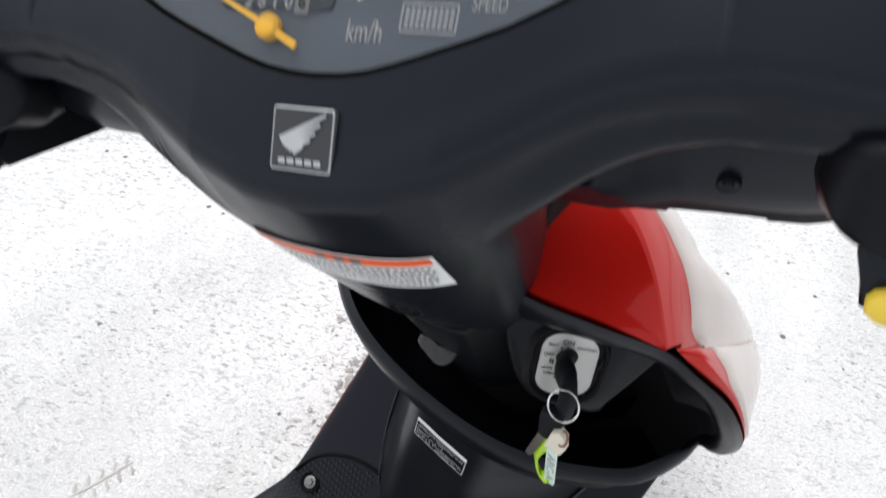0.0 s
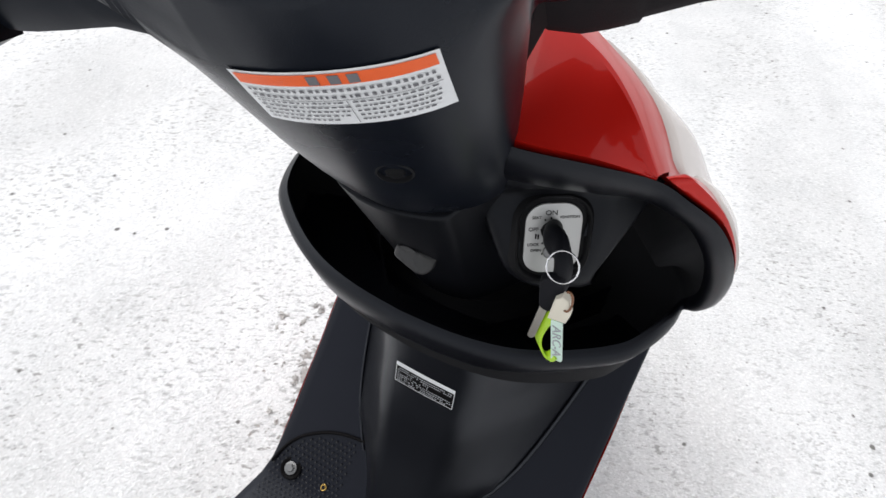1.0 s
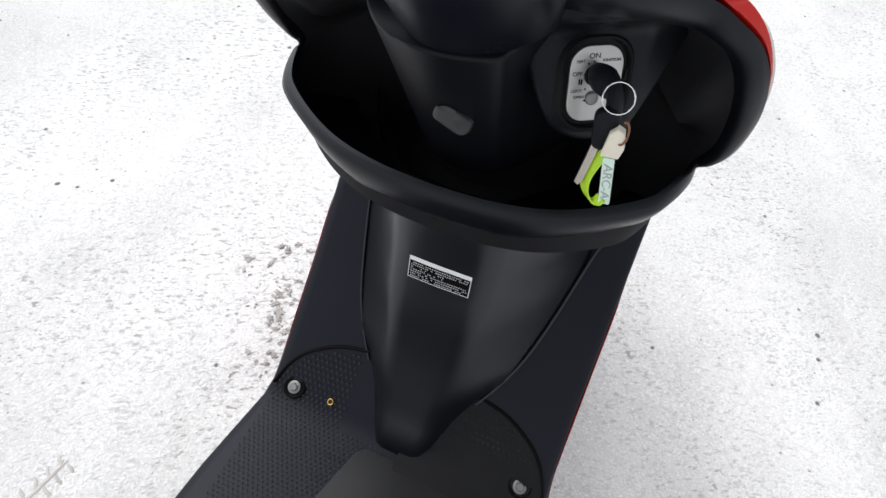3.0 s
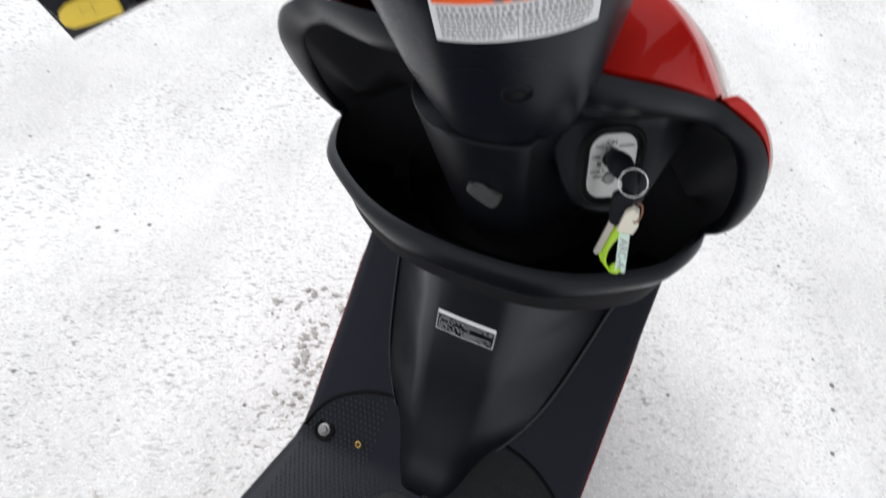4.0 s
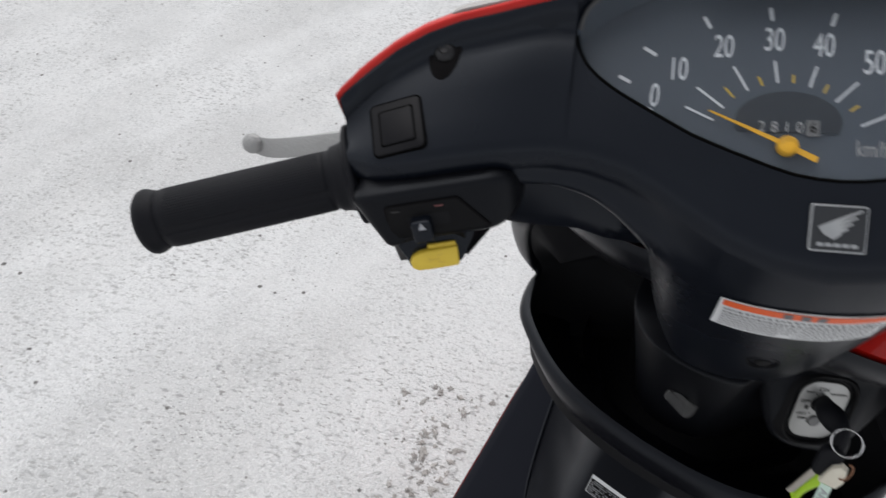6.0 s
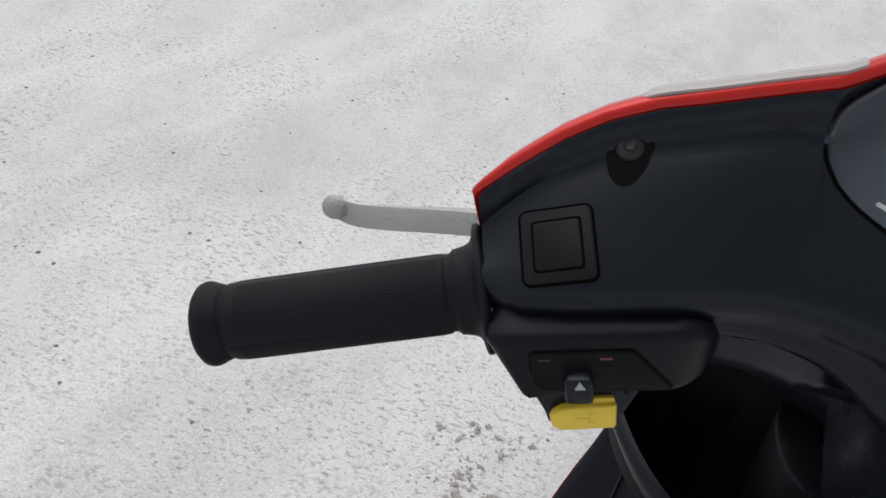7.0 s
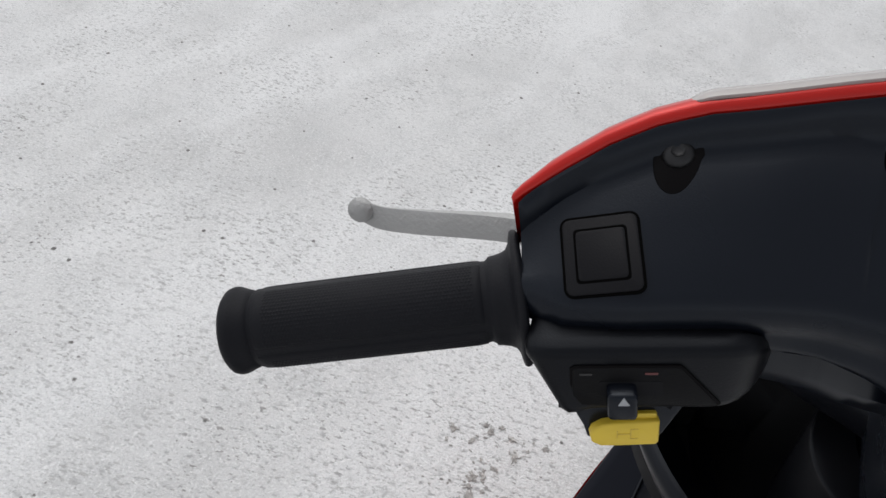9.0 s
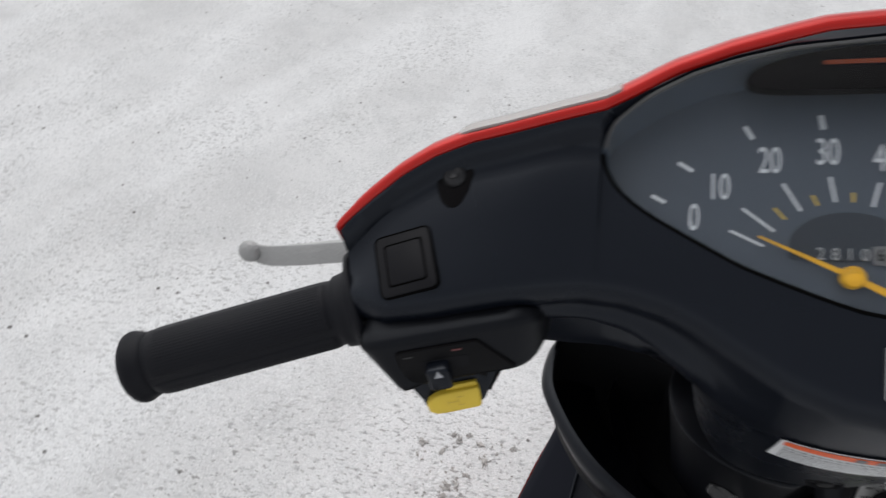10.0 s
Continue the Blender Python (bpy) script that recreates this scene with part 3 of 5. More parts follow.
    words("6", .0070, on_dial(-.0110, .0438, .0014), DIAL_DARK, "odometer_digit", dial, squeeze=.85)
    # notice box of unreadable print
    bm = bmesh.new()
    for m, w, h in ((on_dial(.0347, .0452), .0184, .0006), (on_dial(.0347, .0364), .0184, .0006), (on_dial(.0254, .0408), .0006, .0088), (on_dial(.0440, .0408), .0006, .0088)):
        slab(bm, rounded(w, h, .0002, 1), m, .0001, .0004)
    for r in range(3):
        for k in range(9):
            slab(bm, rounded(.0014, .0016, .0003, 1), on_dial(.0272 + .00188 * k, .0430 - .0022 * r), .0001, .0004)
    part("notice_print", bm, GREYPRINT, dial, smooth=False)
    # warning-lamp window along the top
    bm = bmesh.new()
    wm = HM @ frame_of((-.006, .110, lens_w(.110) - .0042), (1, 0, 0), (0, 1, .42))
    win = [(.056 * math.cos(radians(a)), .0092 * math.copysign(abs(math.sin(radians(a))) ** .8, math.sin(radians(a))) - .004 * abs(math.cos(radians(a))) ** 2) for a in range(0, 360, 9)]
    slab(bm, win, wm, -.006, .0012, .0006)
    lamp = part("indicator_window", bm, DIAL_DARK, dial, "black turn signal indicator window")
    bm = bmesh.new()
    slab(bm, rounded(.024, .0018, .0008, 3), wm @ Matrix.Translation((-.016, .0020, 0)), .0012, .0016)
    part("indicator_lamp", bm, AMBER, lamp, "amber indicator strip")
    # needles
    for hub, tip, tail, r in (((-.0215, .0348), (-.0556, .0498), (-.0093, .0289), .0046), ((.0700, .0655), (.0560, .0690), (.0770, .0630), .0038)):
        bm = bmesh.new()
        h, p, q = Vector((*hub, 0)), Vector((*tip, 0)), Vector((*tail, 0))
        x = (p - h).normalized()
        y = Vector((-x.y, x.x, 0))
        out = [p - y * .0003, p + y * .0003, h + y * .0011, q + y * .0013, q - y * .0013, h - y * .0011]
        slab(bm, [(o.x, (o.y - .035) * DK) for o in out], DIAL_M, .0028, .0036)
        turned(bm, on_dial(*hub, .001).translation, DIAL_M.to_3x3() @ Vector((0, 0, 1)), [(0, r), (.0026, r), (.0036, r * .8), (.004, r * .4)], 20)
        part("needle", bm, NEEDLE, dial, "orange pointer", smooth=False)
    return dial


CLEAR = bpy.data.materials.new("clear_plastic")
CLEAR.use_nodes = True
cp = CLEAR.node_tree.nodes["Principled BSDF"]
cp.inputs["Transmission Weight"].default_value = 1.0
cp.inputs["Roughness"].default_value = 0.03
cp.inputs["IOR"].default_value = 1.24
build_cluster()


# ---- badge, warning label and screws on the cover ----
def build_badge():
    m = HM @ frame_of((0, -.0008, -.0002), (1, 0, 0), (0, .89, .46))
    m = m @ Matrix.Translation((0, .0003, .0013))
    bm = bmesh.new()
    slab(bm, rounded(.0225, .0205, .0012, 3), m, -.002, .0011, .0003)
    badge = part("badge", bm, SATIN, cover, "small square chrome-edged badge")
    bm = bmesh.new()
    slab(bm, rounded(.0212, .0192, .0008, 3), m, .0008, .0013)
    part("badge_field", bm, FIELD, badge)
    # a plain fan of five stepped blades over a row of short bars
    bm = bmesh.new()
    for tip, root in (((.0086, .0082), (-.0076, -.0004)), ((.0068, .0051), (-.0068, -.0016)), ((.0053, .0024), (-.0056, -.0026)), ((.0036, .0000), (-.0042, -.0034)), ((.0012, -.0022), (-.0026, -.0042))):
        tip, root = Vector(tip), Vector(root)
        d = (tip - root).normalized()
        n = Vector((-d.y, d.x))
        slab(bm, [tuple(root - n * .0010), tuple(root.lerp(tip, .5) - n * .0008), tuple(tip - n * .0003), tuple(tip + n * .0005), tuple(root.lerp(tip, .5) + n * .0008), tuple(root + n * .0009)], m, .0013, .0020, .0002)
    part("badge_wing", bm, SATIN, badge, smooth=False)
    bm = bmesh.new()
    for k in range(5):
        slab(bm, rounded(.0026, .0016, .0003, 2), m @ Matrix.Translation((-.0066 + .0033 * k, -.0072, 0)), .0013, .0017)
    part("badge_bar", bm, SATIN, badge, smooth=False)


build_badge()


def neck_patch(bm, u0, u1, w0, w1, lift, n=14, slope=0.0):
    """A thin sheet that follows the neck."""
    rows = [[neck_point(u0 + (u1 - u0) * i / n, w0 + (w1 - w0) * j / 3, lift) for i in range(n + 1)] for j in range(4)]
    grid = [[bm.verts.new(p) for p in r] for r in rows]
    for a, b in zip(grid, grid[1:]):
        for i in range(n):
            bm.faces.new((a[i], a[i + 1], b[i + 1], b[i]))


def build_warning_label():
    bm = bmesh.new()
    neck_patch(bm, -.0395, .0375, -.0785, -.0425, .0005)
    lab = part("warning_label", bm, PAPER, cover, "white warning sticker with an orange band", tf=HM)
    bm = bmesh.new()
    neck_patch(bm, -.0380, .0360, -.0502, -.0438, .0008)
    part("orange_band", bm, ORANGE, lab, tf=HM)
    bm = bmesh.new()
    for u in (-.0105, -.0025, .0045):
        neck_patch(bm, u, u + .0042, -.0495, -.0446, .0010, 2)
    rnd = random.Random(4)
    # unreadable print as plain bars
    for row in range(2):
        w = -.0534 - row * .0040
        u = -.0365
        while u < .0345:
            du = rnd.uniform(.0012, .0024)
            neck_patch(bm, u, u + du * .85, w - .0009, w + .0009, .0010, 1)
            u += du + rnd.uniform(.0006, .0013)
    for row in range(5):
        w = -.0614 - row * .0032
        for a, b in ((-.0365, -.0020 - .006 * (row == 4)), (.0015, .0335 - .005 * (row == 4))):
            u = a
            while u < b:
                du = rnd.uniform(.0009, .0022)
                neck_patch(bm, u, u + du, w - .00055, w + .00055, .0010, 1)
                u += du + rnd.uniform(.0005, .0012)
    neck_patch(bm, -.0006, -.0003, -.0765, -.0600, .0010, 1)
    neck_patch(bm, -.0375, .0355, -.0597, -.0594, .0010)
    part("label_print", bm, INK, lab, smooth=False, tf=HM)


build_warning_label()


def hole_screw(parent, m, r, depth=.004, name="screw", metal=None):
    """A screw sunk in a round pit."""
    bm = bmesh.new()
    turned(bm, (0, 0, 0), (0, 0, 1), [(-.001, r), (.0008, r * 1.02), (.0012, r * .92), (-depth * .3, r * .86), (-depth * .5, r * .6)], 24)
    part("screw_pit", bm, POCKET if metal else DARK, parent, tf=m)
    bm = bmesh.new()
    turned(bm, (0, 0, 0), (0, 0, 1), [(-depth * .5, r * .62), (-depth * .1, r * .60), (depth * .2, r * .42), (depth * .25, r * .15)], 20)
    part(name, bm, metal or SCREW, parent, tf=m)


sp = neck_point(-.002, -.131)
hole_screw(cover, HM @ frame_of(sp, (1, 0, 0), (0, 0.05, 1)), .0092, .007, metal=DARK)
for sgn in (-1, 1):
    # round-headed screw; its drop-shaped pit is a flush slab, shade painted black
    v0 = .0655
    m = HM @ frame_of((sgn * .184, v0, face_w(.184, v0) - .001), (1, 0, 0), (0, .97, .24))
    bm = bmesh.new()
    slab(bm, [(.0090 * math.sin(radians(a)) * (1 if math.cos(radians(a)) > 0 else .9), .0080 * math.cos(radians(a)) - (.0 if math.cos(radians(a)) > 0 else .0075 * -math.cos(radians(a)))) for a in range(0, 360, 12)], m, -.004, .0012, .0004)
    pit = part("screw_pit", bm, DIAL_DARK, cover)
    bm = bmesh.new()
    turned(bm, (0, 0, 0), (0, 0, 1), [(0, .0058), (.0012, .0058), (.0022, .0053), (.0032, .0042), (.0037, .0026), (.0031, .0020), (.0029, .001)], 28)
    part("screw", bm, SCREW, pit, tf=m)
hole_screw(cover, HM @ frame_of((.131, .0262, -.0475), (1, 0, 0), (0, 0.05, 1)), .0040, metal=DARK)


# ---- grips, lever and switches ----
def build_grip(sgn):
    root, tip = Vector((sgn * .2335, .0168, -.0082)), Vector((sgn * .3470, -.0278, -.0025))
    ax = (tip - root).normalized()
    ln = (tip - root).length
    bm = bmesh.new()
    # thin flange, trumpet neck, barrel, groove and a flared end with a rounded nose
    turned(bm, root - ax * .002, ax, [(-.0006, .018), (-.0005, .0255), (.0004, .0274), (.0018, .0279), (.0031, .0273), (.0037, .0255), (.0043, .0222), (.0056, .0200), (.0078, .0190), (.0105, .0184), (.0128, .0181), (.0136, .0171), (.0146, .0165),
                                      (ln * .5, .0165), (ln - .0116, .0165), (ln - .0108, .0157), (ln - .0098, .0155), (ln - .0090, .0162), (ln - .0076, .0167), (ln - .0058, .0173), (ln - .0040, .0181), (ln - .0028, .0185), (ln - .0016, .0186), (ln + .0002, .0181), (ln + .0016, .0166), (ln + .0022, .012), (ln + .0023, .004)], 56)
    grip = part("handlebar_grip", bm, RUBBER, scooter, "black rubber handlebar grip with knurled panels", sharp=50, tf=HM)
    x, y, z = basis(ax, (0, 0, 1))
    d0, d1 = .0160, ln - .0122
    panels = ((.62, 2.25), (2.75, 3.95), (4.45, 5.55), (-.45, .35))
    for a0, a1 in panels:
        # a slightly proud panel with rounded long edges
        bm = bmesh.new()
        rings = []
        for d, up in ((d0, .0162), (d0 + .0008, .0170), (d0 + .003, .0172), ((d0 + d1) / 2, .0173), (d1 - .003, .0172), (d1 - .0008, .0170), (d1, .0162)):
            c = root - ax * .002 + ax * d
            rings.append([c + (x * math.cos(a) + y * math.sin(a)) * r for a, r in [(a0 - .05, .0160), (a0, .0160 + (up - .0160) * .75)] + [(a0 + (a1 - a0) * (j + .5) / 12, up) for j in range(12)] + [(a1, .0160 + (up - .0160) * .75), (a1 + .05, .0160)]])
        loft(bm, rings, closed=False)
        pad = part("grip_pad", bm, RUBBER, grip, sharp=50, tf=HM)
        # fine diamond knurling on the pad
        bm = bmesh.new()
        for i in range(62):
            cols = int((a1 - a0 - .10) / .088)
            for k in range(cols):
                d = d0 + .004 + (i + (.5 if k % 2 else 0)) * (d1 - d0 - .0085) / 62
                a = a0 + .07 + k * .088
                nrm = x * math.cos(a) + y * math.sin(a)
                tg = -x * math.sin(a) + y * math.cos(a)
                p = root - ax * .002 + ax * d + nrm * .01722
                q = [bm.verts.new(p + ax * .0007), bm.verts.new(p + tg * .0008), bm.verts.new(p - ax * .0007), bm.verts.new(p - tg * .0008)]
                top = bm.verts.new(p + nrm * .00026)
                for j in range(4):
                    bm.faces.new((q[j], q[(j + 1) % 4], top))
        tagged(part("knurling", bm, RUBBER, pad, smooth=False, tf=HM), kind="stuff")


build_grip(-1)
build_grip(1)


def build_lever():
    path = spline([(-.225, .060, -.034), (-.2525, .0645, -.043), (-.28, .0672, -.0525), (-.31, .0680, -.0605), (-.335, .0690, -.0650), (-.3525, .0725, -.0635)], 6)
    rings = []
    n = len(path)
    for i, p in enumerate(path):
        t = i / (n - 1)
        # flat face towards the rider, a sharp ridge, and a narrow top strip that thins out towards the tip
        face, strip, top = lerp_table([(0, .0076, .0050, .0086), (.3, .0084, .0038, .0086), (.6, .0094, .0022, .0080), (.85, .0088, .0014, .0069), (1, .0066, .0010, .0053)], t)
        low = top - face - strip
        k = 1 if i < n - 1 else .7
        sec = [(low, -.0048), (low + .0004, -.0040), (low + face - .0004, .0050), (low + face, .0052), (low + face + .0005, .0050), (low + face + strip, .0030), (low + face + strip + .0006, .0020), (low + face + strip - .001, -.0046), (low + .004, -.0078), (low + .0008, -.0062)]
        rings.append([p + Vector((0, dv * k, dw * k)) for dv, dw in sec])
    bm = bmesh.new()
    loft(bm, rings)
    q = bmesh.ops.create_uvsphere(bm, u_segments=16, v_segments=10, radius=.0062)["verts"]
    for vt in q:
        vt.co = Vector((vt.co.x * 1.3, vt.co.y * 1.02, vt.co.z * .7 + vt.co.y * .45)) + Vector((-.3470, .0722, -.0632))
    part("brake_lever", bm, ALU, scooter, "cast aluminium brake lever", sharp=25, tf=HM)


build_lever()


def build_switches():
    # square blank switch on top of the arm
    corners = [Vector((u, v, face_w(u, v) + .0002)) for u, v in ((-.2185, .034), (-.195, .0415), (-.187, .0155), (-.2095, .0105))]
    ctr = sum(corners, Vector()) / 4
    m = HM @ frame_of(ctr, (corners[1] - corners[0]) + (corners[2] - corners[3]), (corners[0] - corners[3]) + (corners[1] - corners[2])) @ Matrix.Translation((0, 0, .0007))
    bm = bmesh.new()
    slab(bm, rounded(.0282, .0302, .0036, 4), m, -.006, .0001, .0001)
    sq = part("switch_blank", bm, GAP, cover, "square blank switch cover", tf=None)
    bm = bmesh.new()
    slab(bm, rounded(.0263, .0283, .0026, 4), m, -.004, .0006, .0004)
    part("switch_frame", bm, SWITCH, sq)
    bm = bmesh.new()
    slab(bm, rounded(.0188, .0203, .0015, 3), m, -.004, .0007, .0001)
    part("switch_gap", bm, GAP, sq)
    bm = bmesh.new()
    slab(bm, rounded(.0172, .0186, .0015, 3), m, -.004, .0010, .0004)
    part("switch_button", bm, SWITCH, sq)

    for sgn in (-1, 1):
        # housing below the arm: a ledge, then the control panel facing the rider; its far end fades into the arm
        off = .009 if sgn > 0 else 0
        bm = bmesh.new()
        rings = []
        for u, k in ((-.2236, .80), (-.2228, .88), (-.2208, .94), (-.2170, .985), (-.211, 1), (-.20, 1), (-.18, 1), (-.165, 1), (-.159, 1), (-.1545, .99), (-.1512, .95), (-.1482, .88), (-.1452, .74), (-.1428, .52), (-.1408, .25)):
            sh = (u + .206) * .26
            ring = []
            for v, w, f in ((.014, .0105, 0), (.004, .0108, .6), (-.001, .0112, 1), (-.0058, .0122, 1), (-.0084, .0115, 1), (-.0098, .0092, 1), (-.0106, .0070, 1), (-.0196, -.0100, 1), (-.0205, -.0125, 1), (-.0196, -.0150, 1),
                            (-.0150, -.0180, 1), (-.002, -.030, .6), (.018, -.036, 0), (.03, -.02, 0)):
                # the outer end slopes inward towards its lower edge
                uu = u + .0135 * max(0.0, min(1.0, (.010 - w) / .022)) * max(0.0, min(1.0, (-.195 - u) / .024))
                ring.append(Vector((-sgn * uu + off, .016 + (v + sh * f - .016) * k, -.008 + (w + .008) * k)))
            rings.append(ring)
        loft(bm, rings)
        # wedge under the housing that carries the push button, running forward to the arm's lower edge
        loft(bm, [[Vector((-sgn * (u + (.006 * (v + .0125) / .0425 if u > -.18 else 0)) + off, v, w - max(0, -.172 - u) * .42 * (v < .035 and w < -.03))) for v, w in ((-.0115, -.0368), (.030, -.0695), (.040, -.060), (.03, -.02), (-.008, -.014))] for u in ((-.2130, -.2110, -.1715, -.1695) if sgn < 0 else (-.199, -.197, -.173, -.171))])
        house = part("switch_housing", bm, COLUMN, scooter, "black switch housing under the handlebar arm", sharp=60, tf=HM)
        pm = HM @ frame_of((sgn * .182 + off, -.0157 + .024 * .26, -.0020), (1, -.26 * sgn, 0), (0, .0090, .0170))
        bm = bmesh.new()
        slab(bm, [(-.0245, -.0088), (-.0235, -.0100), (.0270, -.0100), (.0280, -.0088), (.0150, .0088), (.0135, .0100), (-.0225, .0100), (-.0240, .0088)] if sgn < 0 else rounded(.042, .019, .003), pm, -.002, .0005, .0003)
        part("panel_border", bm, DIAL_DARK, house, "dark groove round the switch panel")
        bm = bmesh.new()
        slab(bm, [(-.0236, -.0084), (-.0228, -.0093), (.0258, -.0093), (.0266, -.0084), (.0143, .0084), (.0130, .0092), (-.0218, .0092), (-.0231, .0082)] if sgn < 0 else rounded(.040, .017, .003), pm, -.002, .0009, .0004)
        panel = part("switch_panel", bm, DARK, house)
        if sgn < 0:
            bm = bmesh.new()
            slab(bm, rounded(.0045, .0009, .0003, 2), pm @ Matrix.Translation((-.0185, .0066, 0)), .0009, .0012)
            part("panel_mark", bm, HOOK, panel)
            bm = bmesh.new()
            slab(bm, rounded(.0045, .0008, .0003, 2), pm @ Matrix.Translation((.0040, .0068, 0)), .0009, .0012)
            part("panel_mark", bm, material("red_print", (.12, .035, .035), .6), panel)
            bm = bmesh.new()
            slab(bm, rounded(.022, .0070, .001, 3), pm @ Matrix.Translation((-.003, -.0005, 0)), .0008, .0011)
            part("slider_slot", bm, POCKET, panel)
            bm = bmesh.new()
            slab(bm, rounded(.0105, .0125, .0018, 3), pm @ Matrix.Translation((-.0062, -.0040, 0)), .0009, .0078, .0015)
            knob = part("turn_signal_switch", bm, BLACK, panel, "sliding turn signal switch")
            bm = bmesh.new()
            slab(bm, [(-.002, -.0015), (.002, -.0015), (0, .0022)], pm @ Matrix.Translation((-.0058, -.0002, 0)), .0077, .0082)
            part("arrow_mark", bm, GREYPRINT, knob, smooth=False)
        # yellow push button on the lower lip
        bm = bmesh.new()
        hm = HM @ frame_of((sgn * .1847 - (.0050 if sgn > 0 else 0), -.0193 + (.002 if sgn > 0 else 0), -.0270 + (.003 if sgn > 0 else 0)), (1, .33 if sgn < 0 else -.2, -.10 if sgn < 0 else 0), (0, .62, .78))
        bo = [(-.0095, -.0056), (-.004, -.0060), (.0118, -.0055), (.0127, -.0045), (.0128, .0048), (.0120, .0055), (-.002, .0055), (-.0085, .0044), (-.0120, .0022), (-.0132, -.0005), (-.0124, -.0038)]
        slab(bm, bo, hm, -.008, .004, .0012)
        slab(bm, rounded(.0150, .0030, .0008, 2), hm @ Matrix.Translation((.0046, .0062, 0)), -.008, .0018, .0006)
        btn = part("horn_button" if sgn < 0 else "starter_button", bm, YELLOW, house, "yellow push button", sharp=50)
        bm = bmesh.new()
        slab(bm, [(-.0135, -.0048), (-.008, -.0062), (.0135, -.0058), (.0152, -.0040), (.0230, .0100), (.026, .021), (-.021, .021), (-.0195, .0100), (-.0150, .0005)], hm @ Matrix.Translation((0, .0004, -.003)), -.016, .0028, .001)
        part("button_bracket", bm, BLACK, house)
        if sgn < 0:
            bm = bmesh.new()
            for a, b in (((-.003, 0), (.002, 0)), ((.002, -.0022), (.002, .0022)), ((-.003, -.0014), (-.003, .0014)), ((.002, .0022), (.0045, .0022)), ((.002, -.0022), (.0045, -.0022))):
                pa, pb = Vector((*a, 0)), Vector((*b, 0))
                d = pb - pa
                slab(bm, rounded(d.length + .0004, .0004, .0001, 1), hm @ Matrix.Translation((pa + pb) / 2) @ Matrix.Rotation(math.atan2(d.y, d.x), 4, "Z"), .0040, .0042)
            part("horn_mark", bm, AMBERTICK, btn, smooth=False)


build_switches()

# ---- inner leg shield with its open pocket ----
IGN_RIGHT, IGN_UP = (.839, .583, .008), (-.092, .280, .951)
RIM_OUT = [(0, .012, .912), (.045, .014, .911), (.081, .019, .908), (.118, .038, .900), (.1475, .0580, .889), (.1665, .0655, .8775), (.1858, .0765, .8602), (.2000, .0893, .8328),
           (.2088, .1105, .792), (.2088, .134, .745), (.201, .148, .718), (.191, .153, .709), (.188, .134, .7115), (.179, .106, .7115), (.164, .083, .7095), (.127, .056, .7065), (.089, .038, .7045), (.046, .029, .7035), (0, .026, .7035)]
RIM_IN = [(0, .028, .872), (.045, .030, .871), (.081, .036, .870), (.115, .055, .865), (.140, .072, .860), (.154, .077, .855), (.168, .083, .845), (.181, .093, .822),
          (.190, .112, .787), (.194, .134, .745), (.191, .148, .722), (.186, .150, .712), (.180, .134, .7125), (.170, .110, .7125), (.156, .089, .7105), (.121, .063, .7075), (.085, .046, .7055), (.044, .037, .7045), (0, .034, .7045)]


def set_back(p, tuck=0.0):
    """The ear of the shield on the clutch side stands a little nearer to the rider."""
    f = min(1.0, max(0.0, (-p.x - .05) / .10)) * max(0.0, min(1.0, (p.z - .725) / .10))
    return Vector((p.x + .009 * f, p.y - (.026 - tuck) * f, p.z + (.008 - 1.4 * tuck) * f))


